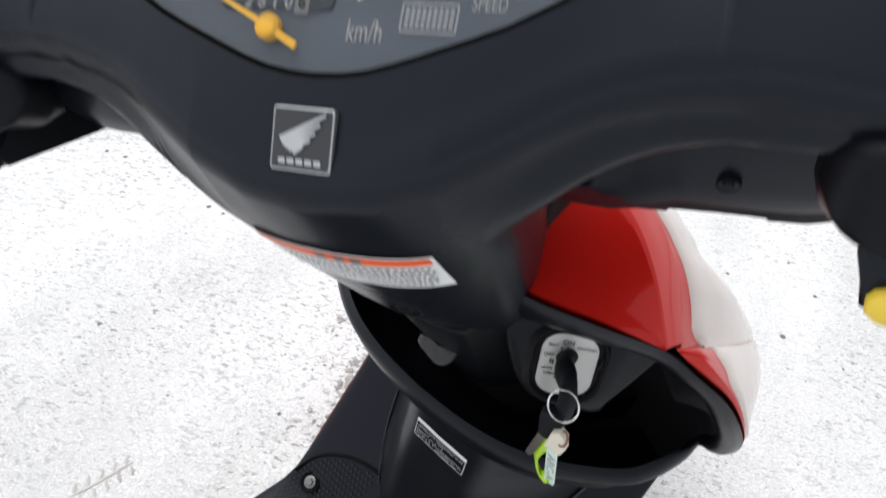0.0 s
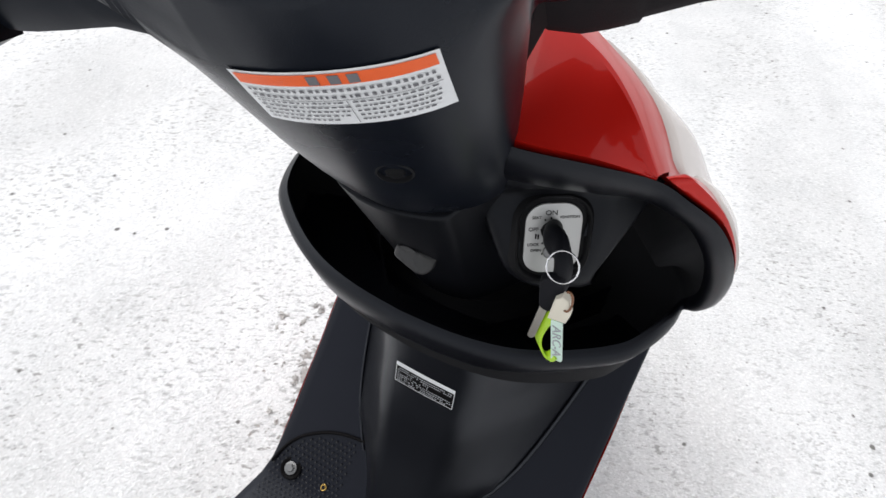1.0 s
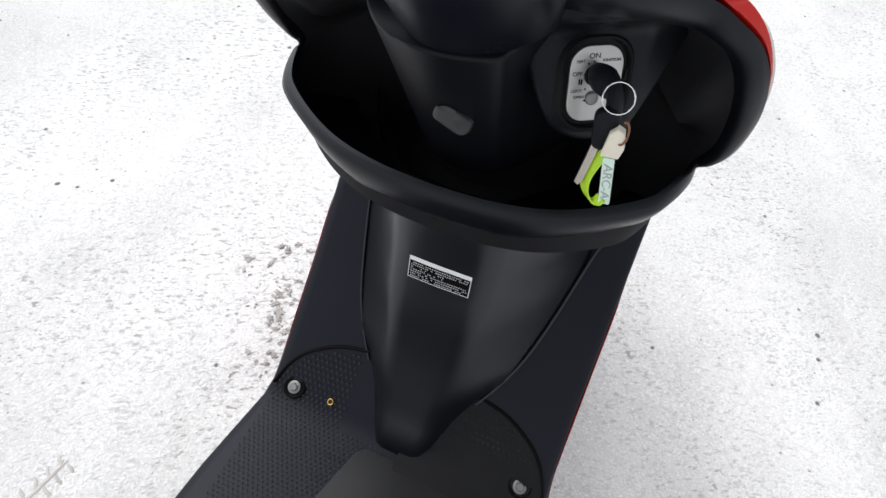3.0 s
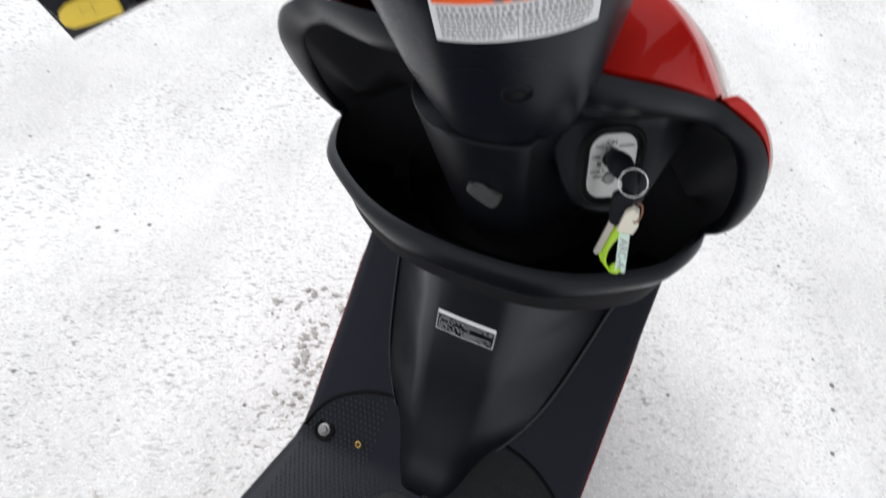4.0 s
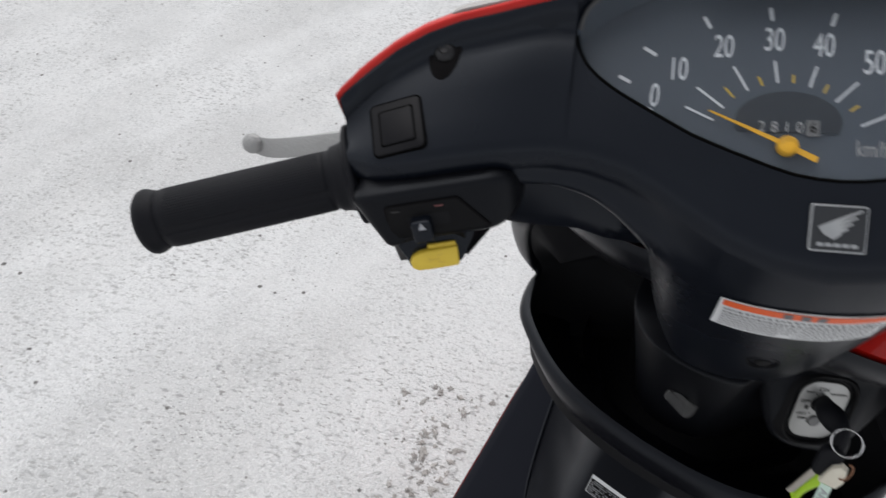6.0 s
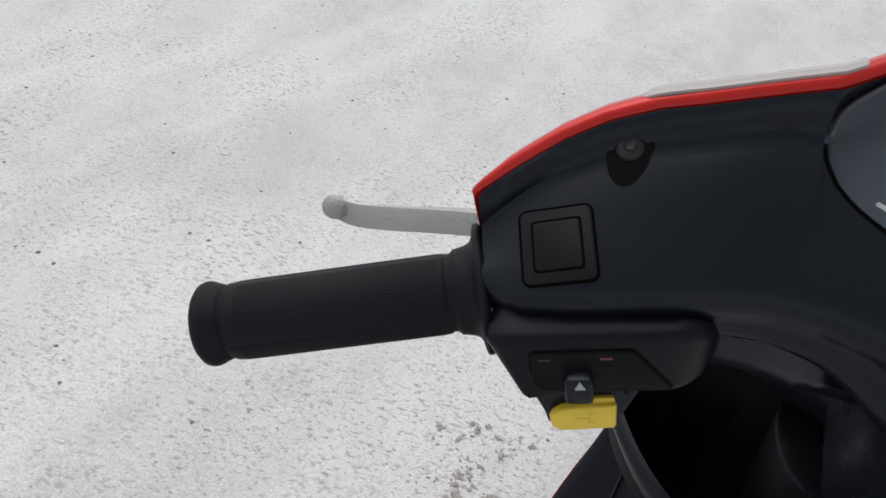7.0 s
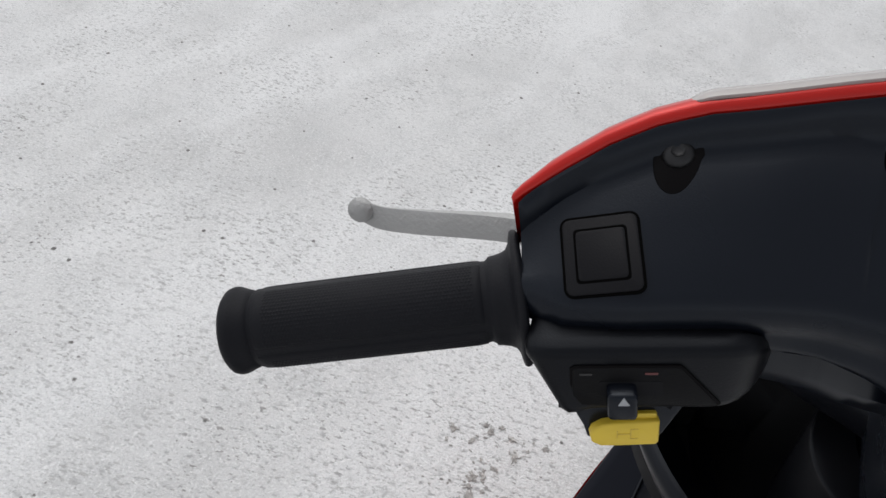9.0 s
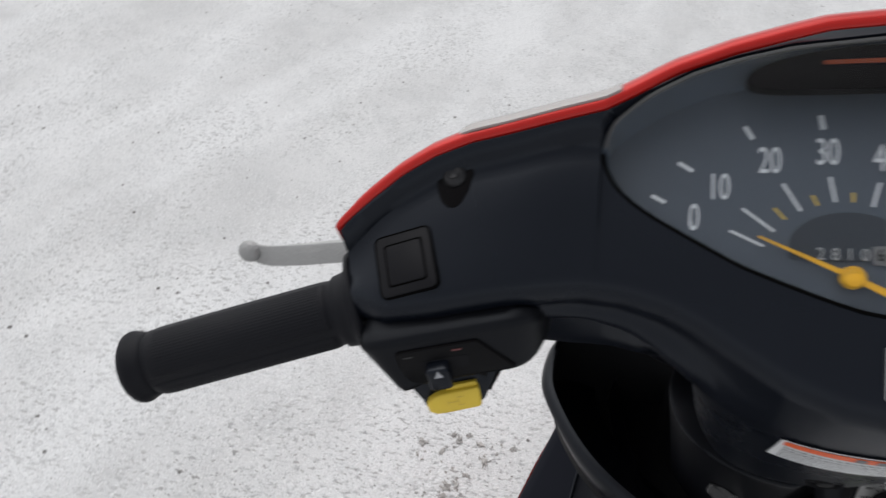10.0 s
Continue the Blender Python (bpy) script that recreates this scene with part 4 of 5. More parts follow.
def build_leg_shield():
    n_ear = 12  # rows from here on belong to the pocket's lip
    fine_out = spline(RIM_OUT, 4)
    fine_in = spline(RIM_IN, 4)
    cut = n_ear * 4 - 2

    def ring(fn):
        half = [fn(i, Vector(o), Vector(p)) for i, (o, p) in enumerate(zip(fine_out, fine_in))]
        return [set_back(Vector(v)) for v in mirrored([tuple(v) for v in half])]

    def soft(i):
        return max(0.0, min(1.0, (i - cut + 2) / 5.0))

    def brow(p):
        return max(0.0, min(1.0, (p.z - .835) / .03))

    def blend(i, a, b):
        f = soft(i)
        return Vector(a).lerp(Vector(b), f)

    rings = [
        ring(lambda i, o, p: blend(i, (o.x * .97, o.y + .012, o.z - .014), (o.x * .80, o.y + .075, .640))),
        ring(lambda i, o, p: blend(i, (o.x * .98, o.y + .008, o.z - .010), (o.x * .93, o.y + .026, .658))),
        ring(lambda i, o, p: blend(i, (o.x * .988, o.y + .006, o.z - .006), (o.x * .970, o.y + .010, .667 + .012 * max(0, min(1, (o.x - .07) / .08))))),
        ring(lambda i, o, p: blend(i, (o.x * .996, o.y + .003, o.z - .002), (o.x * .985, o.y + .004, .676 + .014 * max(0, min(1, (o.x - .07) / .08))))),
        ring(lambda i, o, p: blend(i, (o.x, o.y, o.z), (o.x * 1.005, o.y - .001, o.z - .0062))),
        ring(lambda i, o, p: o.lerp(p, .10 if soft(i) < .5 else .04) + Vector((0, -.002 * (1 - soft(i)), -.0022 * soft(i)))),
        ring(lambda i, o, p: o.lerp(p, .22) + Vector((0, -.004 * (1 - soft(i)), .0004 * soft(i)))),
        ring(lambda i, o, p: o.lerp(p, .55) + Vector((0, -.004 * (1 - soft(i)), .0016 * soft(i)))),
        ring(lambda i, o, p: o.lerp(p, .85) + Vector((0, -.001, .0024 * soft(i)))),
        ring(lambda i, o, p: p + Vector((0, .006 * (1 - soft(i)), -.002 * soft(i)))),
        ring(lambda i, o, p: blend(i, (p.x * .95, p.y + .020 + .020 * brow(p), p.z - (.026 - .018 * brow(p)) * max(0, min(1, (p.z - .74) / .08))), (p.x * .985, p.y + .004, .675))),
        ring(lambda i, o, p: blend(i, (p.x * .88, p.y + .042 + .036 * brow(p), p.z - (.065 - .038 * brow(p)) * max(0, min(1, (p.z - .72) / .1))), (p.x * .96, p.y + .012, .640))),
        ring(lambda i, o, p: blend(i, (p.x * .72, max(.14, p.y + .05), .77 + (p.z - .79) * .45), (p.x * .86, p.y + .035, .622))),
        ring(lambda i, o, p: blend(i, (p.x * .40, .17, .75 + (p.z - .79) * .25), (p.x * .43, p.y + .10, .622))),
    ]
    bm = bmesh.new()
    loft(bm, rings[:10], caps=(False, False))
    shield = part("leg_shield", bm, SHIELD, scooter, "black plastic inner leg shield with an open pocket", sharp=70)

    bm = bmesh.new()
    loft(bm, rings[9:], caps=(False, True))
    part("storage_pocket", bm, POCKET, shield, "deep black storage pocket, empty", sharp=70)

    # column cover behind the pocket: a rounded bowl under the neck
    bm = bmesh.new()
    rim = spline([(-.056, .120, .858), (-.0585, .078, .856), (-.0580, .050, .853), (-.0535, .031, .850), (-.044, .0170, .847), (-.029, .0070, .844), (-.011, .0025, .842), (.008, .0030, .841), (.026, .0080, .8405), (.0425, .0155, .8410), (.0475, .0230, .8440), (.054, .034, .850), (.062, .046, .857), (.074, .054, .863), (.095, .060, .866)], 4)
    foot = spline([(-.040, .175, .690), (-.042, .140, .690), (-.040, .118, .690), (-.034, .100, .690), (-.024, .088, .690), (-.012, .080, .690), (.000, .077, .690), (.012, .077, .690), (.024, .079, .690), (.036, .083, .690), (.042, .090, .690), (.050, .100, .690), (.058, .115, .690), (.072, .140, .690), (.085, .165, .690)], 4)
    mid = Vector((.02, .085, .85))
    flat = [Vector((mid.x - p.x, mid.y - p.y, 0)).normalized() for p in rim]
    rr = [[p + d * .022 + Vector((0, 0, .012)) for p, d in zip(rim, flat)], [p + d * .0060 + Vector((0, 0, .0036)) for p, d in zip(rim, flat)], [p + d * .0014 + Vector((0, 0, .0012)) for p, d in zip(rim, flat)], [p + d * .0002 + Vector((0, 0, .0002)) for p, d in zip(rim, flat)]]
    for k in (.012, .05, .12, .22, .34, .46, .60, .75, .9, 1):
        rr.append([a.lerp(b, k ** .92) for a, b in zip(rim, foot)])
    loft(bm, rr, closed=False)
    part("column_cover", bm, COLUMN, scooter, "black steering column cover under the handlebar neck", sharp=70)

    # ignition boss: a rounded swelling with a web running up under the brow
    lock = frame_of((.0985, .062, .8140), IGN_RIGHT, IGN_UP)

    def boss_y(x, z):
        y = .0650 + .65 * (min(x, .122) - .0985) + .36 * (z - .814) + max(0.0, x - .122) * 1.35
        y -= .046 * max(0.0, (z - .838) / .032) ** 2
        left = .074 + max(0.0, .826 - z) * .5
        y = max(y, lerp_table([(.04, .033), (.081, .040), (.115, .059), (.14, .077), (.17, .09)], x)[0])
        d = math.hypot(max(0, .791 - z), max(0, left - x))
        return y + (.028 - math.sqrt(max(0.0, .028 ** 2 - d * d)) if d < .028 else .028 + (d - .028) * 2)

    bm = bmesh.new()
    rows = []
    zs = [.8810, .8770, .8735] + [.8700 - .0037 * k for k in range(22)] + [.786, .781, .777, .773, .770, .767, .7645, .763]
    for z in zs:
        edge = .124 + min(.070, max(0.0, z - .775)) * .32
        xs = [.044 + .0041 * k for k in range(21)] + [.128 + (edge - .128) * k for k in (.4, .8, 1)]
        row = [Vector((x, boss_y(x, z), z)) for x in xs]
        row += [row[-1] + Vector((.0005, .0014, -.0003)), row[-1] + Vector((0, .016, -.002))]
        rows.append(row)
    rows.append([Vector((p.x, p.y + .03, .7625)) for p in rows[-1]])
    loft(bm, rows, closed=False)

    def in_lock(fc):
        q = lock.inverted() @ fc.calc_center_median()
        return math.hypot(max(0, abs(q.x) - .006), max(0, abs(q.y) - .013)) < .0160

    bmesh.ops.delete(bm, geom=[fc for fc in bm.faces if in_lock(fc)], context="FACES")
    part("ignition_boss", bm, COLUMN, scooter, "black plastic boss round the ignition lock", sharp=50)
    # bag hook: a rounded tongue, bent back at one end, on a stem
    bm = bmesh.new()
    hk = frame_of((.0132, .0300, .7760), (1, .12, -.22), (.16, .50, .84))

    def tongue(k, z):
        ring = []
        for j in range(28):
            q = j * math.tau / 28
            x = math.copysign(abs(math.cos(q)) ** .62, math.cos(q)) * .0150 * k
            y = math.copysign(abs(math.sin(q)) ** .62, math.sin(q)) * (.0078 + .0012 * math.cos(q)) * k
            bend = max(0.0, x - .0035 + .5 * y)
            ring.append(hk @ Vector((x, y - .0012 * math.sin(x * 190), z - bend * .75 + (.0022 if y > .003 and x < .002 else 0) * k)))
        return ring

    loft(bm, [tongue(k, z) for k, z in ((.80, -.0060), (.94, -.0045), (1.0, -.0018), (.97, .0006), (.88, .0021), (.70, .0028), (.40, .0030), (.05, .0029))])
    slab(bm, rounded(.019, .010, .003, 3), hk @ Matrix.Translation((-.001, 0, 0)), -.040, -.004)
    part("bag_hook", bm, HOOK, scooter, "worn black plastic bag hook", sharp=42)


build_leg_shield()

# ---- lower column, ramps, floor ----
COL = [(.27, -.020, .090), (.30, -.018, .093), (.315, -.014, .096), (.33, -.006, .099), (.35, .006, .104), (.375, .018, .112), (.41, .033, .123), (.45, .046, .136), (.50, .058, .150), (.54, .0675, .158), (.57, .0720, .161), (.62, .076, .163), (.66, .080, .163)]


def col_section(k, z, c):
    t = max(0.0, min(1.0, (z - .34) / .16))
    k0 = (.024 + .018 * t) / c
    return max(0.0, (k - k0) / (1 - k0)) ** 1.2 + .02 * k


def col_point(x, z, lift=0.0):
    y, c = lerp_table(COL, z)
    yc = min(.24, max(.10 if z < .41 else 0, z - .29))
    k = min(1, abs(x) / c)
    return Vector((x, y + (yc - y) * col_section(k, z, c) - lift, z))


def build_lower():
    bm = bmesh.new()
    rr = []
    for z in [.27, .285, .30, .31, .32, .33, .34, .35, .362, .375, .39, .41, .43, .45, .475, .50, .52, .54, .57, .60, .63, .66]:
        y, c = lerp_table(COL, z)
        rr.append([col_point(c * math.sin(t), z) for t in (math.pi * (k / 32 - .5) for k in range(33))])
    loft(bm, rr, closed=False)
    col = part("lower_column_cover", bm, PANEL, scooter, "smooth black centre column above the footboard", sharp=70)
    # ramps and floor as one bent sheet with thickness
    prof = [(-.42, .292, .205), (-.30, .292, .212), (-.20, .293, .211), (-.12, .295, .204), (-.05, .297, .194), (-.015, .300, .188), (.005, .311, .1845), (.025, .333, .182), (.06, .369, .181), (.12, .430, .181), (.19, .508, .181), (.24, .57, .181), (.27, .64, .180)]
    bm = bmesh.new()
    rr = []
    for y, z, a in prof:
        t = Vector((0, -.7, .7)) if y > .0 else Vector((0, 0, 1))
        xs = [-1, -.985, -.93, -.6, -.3, 0, .3, .6, .93, .985, 1]
        up = [Vector((a * k, y, z - (.006 if abs(k) == 1 else (.0015 if abs(k) > .98 else 0)))) for k in xs]
        dn = [Vector((a * k, y, z)) - t * .022 for k in reversed(xs)]
        rr.append(up + dn)
    loft(bm, rr)
    part("footboard", bm, RAMP, scooter, "black plastic footboard and side ramps", sharp=50)

    def on_floor(x, y):
        for (y0, z0, a0), (y1, z1, a1) in zip(prof, prof[1:]):
            if y <= y1:
                return z0 + (z1 - z0) * (y - y0) / (y1 - y0)
        return prof[-1][1]

    # narrow raised welt where each side of the column meets its ramp
    for sgn in (-1, 1):
        line = []
        for k in range(20):
            z = .362 + .0130 * k
            y = next(y0 + (y1 - y0) * (z - z0) / (z1 - z0) for (y0, z0, a0), (y1, z1, a1) in zip(prof, prof[1:]) if z <= z1)
            c = lerp_table(COL, z)[1]
            x = next((c * j / 200 for j in range(200) if col_point(c * j / 200, z).y > y), c)
            line.append(Vector((x + .0015, y - .0016, z + .0003)))
        for _ in range(6):
            line = [line[0]] + [(a + b * 2 + c) / 4 for a, b, c in zip(line, line[1:], line[2:])] + [line[-1]]
        bm = bmesh.new()
        tube(bm, [(p.x * sgn, p.y, p.z) for p in line], .0022 if sgn > 0 else .0015, 10)
        part("side_welt", bm, PANEL, col)

    # two textured mats with rounded fronts
    for sgn in (-1, 1):
        edge = spline([(-.180, -.002, 0), (-.176, .008, 0), (-.166, .022, 0), (-.150, .035, 0), (-.125, .047, 0), (-.100, .054, 0), (-.070, .058, 0)], 4)
        bm = bmesh.new()
        cols = []
        for p in edge:
            col_pts = []
            for k in range(15):
                y = p.y + (-.36 - p.y) * (k / 14) ** 1.6
                x = p.x if y > -.002 else p.x - max(0, -.002 - y) * .12 * (abs(p.x) / .18) if y > -.22 else p.x - .026 * (abs(p.x) / .18)
                col_pts.append(Vector((x * -sgn * -1 if sgn < 0 else -x, y, on_floor(x, y) + .0032)))
            cols.append(col_pts)
        inner = []
        for k in range(15):
            q = cols[-1][k]
            inner.append(Vector((math.copysign(.004, q.x), q.y, q.z)))
        cols.append(inner)
        lower = [[v - Vector((0, 0, .006)) for v in c] for c in cols]
        vt = [[bm.verts.new(v) for v in c] for c in cols]
        lt = [[bm.verts.new(v) for v in c] for c in lower]
        for a, b in zip(vt, vt[1:]):
            for i in range(14):
                bm.faces.new((a[i], a[i + 1], b[i + 1], b[i]))
        loop = [c[0] for c in vt] + vt[-1][1:] + [c[-1] for c in reversed(vt[:-1])] + vt[0][1:-1][::-1]
        loopl = [c[0] for c in lt] + lt[-1][1:] + [c[-1] for c in reversed(lt[:-1])] + lt[0][1:-1][::-1]
        for i in range(len(loop)):
            j = (i + 1) % len(loop)
            bm.faces.new((loop[i], loop[j], loopl[j], loopl[i]))
        mat = part("floor_mat", bm, MAT, scooter, "textured dark grey floor mat", sharp=50)
        # dark of the gap along the mat's front, put in as a black tube
        bm = bmesh.new()
        tube(bm, [(p.x * -sgn, p.y + .0008, on_floor(p.x, p.y) + .0024) for p in edge], .0021, 8)
        part("mat_gap_line", bm, DIAL_DARK, mat, "black line for the dark gap along the front of the mat")
        # raised diamonds
        bm = bmesh.new()
        for i in range(48):
            for k in range(27):
                x, y = -.176 + .0066 * k + (.0033 if i % 2 else 0), .050 - .0052 * i
                lim = next((a.y for a in edge if a.x >= x), .058) - .006
                if y > lim or x > -.012 or (abs(x) < .08 and y > -.02):
                    continue
                if math.hypot(x + .151, y) < .013:
                    continue
                z = on_floor(x, y) + .0032
                s = .0016
                up = .00022
                q = [bm.verts.new((sx * -sgn if sgn > 0 else sx, sy, on_floor(x, sy) + .0030)) for sx, sy in ((x - s, y), (x, y - s * .8), (x + s, y), (x, y + s * .8))]
                tp = bm.verts.new((x * -sgn if sgn > 0 else x, y, z + up))
                for j in range(4):
                    bm.faces.new((q[j], q[(j + 1) % 4], tp))
        tagged(part("mat_texture", bm, MAT, mat, smooth=False), kind="stuff")
        # bolt in its cup
        m = frame_of((sgn * .151, .002, on_floor(0, .002) + .0040), (1, 0, 0), (0, 1, .5))
        bm = bmesh.new()
        turned(bm, (0, 0, 0), (0, 0, 1), [(-.002, .0142), (.0002, .0140), (.0006, .0128), (-.0005, .0112), (-.0014, .0072)], 28)
        part("bolt_cup", bm, DIAL_DARK, mat, tf=m)
        bm = bmesh.new()
        turned(bm, (0, 0, 0), (0, 0, 1), [(-.001, .0082), (.0006, .0082), (.0009, .0074)], 24)
        turned(bm, (0, 0, 0), (0, 0, 1), [(.0006, .0052), (.0036, .0052), (.0042, .0045)], 6)
        part("bolt", bm, BOLTMAT, mat, "zinc-plated hexagon bolt", sharp=30, tf=m)
    bm = bmesh.new()
    slab(bm, [(-.10, -.34), (.10, -.34), (.10, -.08), (.088, -.045), (.070, -.032), (.020, -.0255), (-.020, -.0255), (-.036, -.028), (-.044, -.036), (-.058, -.09), (-.078, -.18)],
         Matrix.Translation((0, 0, on_floor(0, -.1) + .001)), -.004, .0046, .0012)
    part("centre_lid", bm, MAT, scooter, "textured battery cover lid in the footboard", sharp=50)
    bm = bmesh.new()
    tube(bm, [(-.100 + .0032 * math.cos(a), .003 + .0030 * math.sin(a), on_floor(0, .003 + .0030 * math.sin(a)) + .0038) for a in (k * math.tau / 20 for k in range(20))], .0009, 6, closed=True)
    part("brass_ring", bm, BRASS, scooter, "small brass ring lying on the mat")

    # black information plate on the column
    def patch(bm, x0, x1, z0, z1, lift, n=8):
        rows = [[bm.verts.new(col_point(x0 + (x1 - x0) * i / n, z0 + (z1 - z0) * j / 2, lift)) for i in range(n + 1)] for j in range(3)]
        for a, b in zip(rows, rows[1:]):
            for i in range(n):
                bm.faces.new((a[i], a[i + 1], b[i + 1], b[i]))

    bm = bmesh.new()
    patch(bm, -.031, .036, .535, .563, .0007)
    lab = part("information_label", bm, PAPER, scooter, "black and silver information sticker on the column")
    bm = bmesh.new()
    patch(bm, -.0302, .0352, .5360, .5580, .0010)
    part("label_field", bm, DIAL_DARK, lab)
    bm = bmesh.new()
    rnd = random.Random(8)
    for row in range(7):
        z, h = .5555 - .0029 * row, .0007
        x = -.0285
        while x < .0325:
            dx = rnd.uniform(.0010, .0022)
            if rnd.random() < (.85 if row not in (2, 3) or x < -.012 else .35):
                patch(bm, x, min(x + dx, .0335), z - h, z + h, .0013, 1)
            x += dx + rnd.uniform(.0005, .0011)
    part("label_print", bm, GREYPRINT, lab, smooth=False)


build_lower()


# ---- red body shell ----
def drop(p):
    """The cover sits a little lower on the lever side, under the turned bar."""
    return .030 * min(1.0, p.x / .04) * max(0.0, min(1.0, (p.z - .893) / .04))


def build_shell():
    # rear edge of the cover beside the black shield, from the top middle down, and the widest line of the cheek in front of it
    edge = [(0, .118, .955), (.050, .114, .947), (.0844, .1085, .9322), (.1003, .105, .9249), (.1125, .1003, .9191), (.1223, .0949, .9134), (.131, .0892, .9063), (.1398, .0834, .8965), (.1505, .0705, .8868),
            (.1510, .0640, .8885), (.1672, .0685, .8785), (.1862, .0795, .8612), (.2002, .0925, .8325), (.2083, .1140, .7915), (.2080, .138, .745), (.2000, .152, .7165), (.1930, .162, .7060),
            (.184, .215, .690), (.1785, .268, .640), (.1790, .250, .580), (.1812, .196, .5045), (.1828, .162, .4695), (.1828, .122, .4245), (.1828, .082, .3845), (.1828, .042, .3435), (.1836, .022, .3215), (.1874, .002, .2945), (.190, -.028, .279)]
    wide = [(0, .235, .860), (.050, .225, .860), (.078, .200, .862), (.094, .190, .850), (.111, .188, .830), (.136, .206, .808), (.148, .212, .799), (.159, .217, .789), (.172, .214, .779),
            (.1785, .204, .781), (.1885, .186, .785), (.1965, .162, .790), (.2012, .131, .789), (.2068, .128, .772), (.2070, .150, .742), (.202, .175, .712), (.194, .19, .695)]
    crest = [Vector(a).lerp(Vector(b), .12) for a, b in zip(edge, wide)]
    crest[9:15] = [(.1565, .0700, .8895), (.1722, .0715, .8812), (.1872, .0808, .8620), (.2001, .0936, .8327), (.2078, .116, .792), (.2081, .140, .745)]
    e = spline(edge, 4)
    c = spline(crest, 4)
    f = spline(wide + [(x - .008, y + (.08 if z > .52 else .05), z - .004) for x, y, z in edge[17:]], 4)
    ca, cb = 2 * 4, 13 * 4  # the stretch that carries the lens

    def row(k, bulge=.007):
        out = []
        for i, (a, b) in enumerate(zip(e, f)):
            q = c[i] if i < len(c) else a.lerp(b, .12)
            w = max(0.0, min(1.0, (i - 6) / 8, (52 - i) / 14)) * (1 + .8 * max(0.0, min(1.0, (34 - i) / 10)))
            d = (b - a).normalized()
            nrm = Vector((1, 0, .55)).normalized()
            nrm = (nrm - d * nrm.dot(d)).normalized()
            out.append((a.lerp(q, k / .12) if k < .12 else q.lerp(b, (k - .12) / .88)) + nrm * (bulge * w * math.sin(math.pi * min(1, max(0, k)))))
        return out

    def past(fx, dy, dz):
        return [Vector((p.x * (fx + (fx ** 2.6 - fx) * max(0, min(1, (48 - i) / 8))), p.y + dy, p.z + dz * min(1.0, max(0.15, (p.z - .5) / .2)))) for i, p in enumerate(f)]

    tuck = [Vector((max(0, p.x - .006 * min(1, p.x / .05)), p.y + .005, p.z - .004)) for p in e]
    rings = [tuck, row(0), row(.03), row(.08), row(.115), row(.16), row(.3), row(.5), row(.7), row(.85), row(1), past(.985, .012, -.016), past(.95, .035, -.04), past(.85, .07, -.07), past(.6, .10, -.10), past(0, .115, -.11)]
    for sgn in (1, -1):
        bm = bmesh.new()
        loft(bm, [[set_back(Vector((p.x * sgn, p.y, p.z - (drop(p) if sgn < 0 else 0))), .011) for p in r] for r in rings], closed=False)
        shell = part("front_cover", bm, RED, scooter, "glossy red front body cover", sharp=60)
        # pale turn signal lens on the cheek; a red corner stays beside the shield
        fr = (0, .02, .1, .25, .4, .55, .7, .85, 1, 1.02, 1.05)
        rows = [row(k) for k in [j / 40 for j in range(41)]]
        turn, turn_more = past(.985, .012, -.016), past(.95, .035, -.04)
        grid = []
        for j, q in enumerate(fr):
            line = []
            for i in range(ca, cb + 1):
                t = i / 4
                (k0,) = lerp_table([(2, .05), (7.6, .06), (8.3, .16), (9, .25), (9.9, .22), (10.4, .15), (11.5, .125), (13, .125)], t)
                k = k0 + (1 - k0) * min(1, q)
                m = min(39, int(k * 40))
                p = rows[m][i].lerp(rows[m + 1][i], k * 40 - m)
                d = (rows[m + 1][i] - rows[m][i]).normalized()
                along = (e[min(i + 1, len(e) - 1)] - e[i - 1]).normalized()
                nrm = along.cross(d).normalized()
                if nrm.x + .5 * nrm.z < 0:
                    nrm = -nrm
                if q > 1:
                    p = p.lerp((turn if q < 1.04 else turn_more)[i], .9)
                line.append(p + nrm * (-.0012 if j == 0 or i in (ca, cb) else .0016))
            grid.append(line)
        bm = bmesh.new()
        loft(bm, [[set_back(Vector((p.x * sgn, p.y, p.z - (drop(p) if sgn < 0 else 0))), .011) for p in r] for r in grid], closed=False)
        part("turn_signal_lens", bm, LENSWHITE, shell, "pale clear turn signal lens", sharp=60)
    # rider-facing cowl round the column: a flat face and a bevelled edge
    low = [(0, .014, .9140), (.045, .016, .9130), (.081, .0215, .9100), (.118, .0400, .9020), (.1468, .0560, .8922)]
    cre = [(0, .0915, .958), (.0428, .0906, .9502), (.0896, .0857, .9362), (.1200, .0720, .9203), (.1470, .0568, .8930)]
    top = [(0, .118, .9555), (.0500, .114, .9475), (.1003, .105, .9254), (.1270, .0920, .9100), (.1509, .0714, .8876)]
    lo, mi, hi = spline(low, 6), spline(cre, 6), spline(top, 6)
    bm = bmesh.new()
    rings = [[a + Vector((0, .006, -.012)) for a in lo]]
    for k in (0, .015, .03, .3, .6, .93, .965):
        rings.append([a.lerp(b, k) + Vector((0, .0012 * (k == 0), -.0008 * (k == 0) - .002 * math.sin(math.pi * k))) for a, b in zip(lo, mi)])
    for k in (.06, .12, .35, .6, .9, .96, 1):
        rings.append([a.lerp(b, k) + Vector((0, 0, .0008 * math.sin(math.pi * k))) for a, b in zip(mi, hi)])
    full = [[Vector(q) for q in ([(-p.x, p.y + .022 * min(1, p.x / .04) * min(1, max(0, .15 - p.x) / .03), p.z - drop(p) * .6) for p in reversed(r) if p.x > 1e-6] + [tuple(p) for p in r])] for r in rings]
    loft(bm, full, closed=False)
    part("front_cowl", bm, RED, scooter, "glossy red cowl behind the steering column", sharp=14)


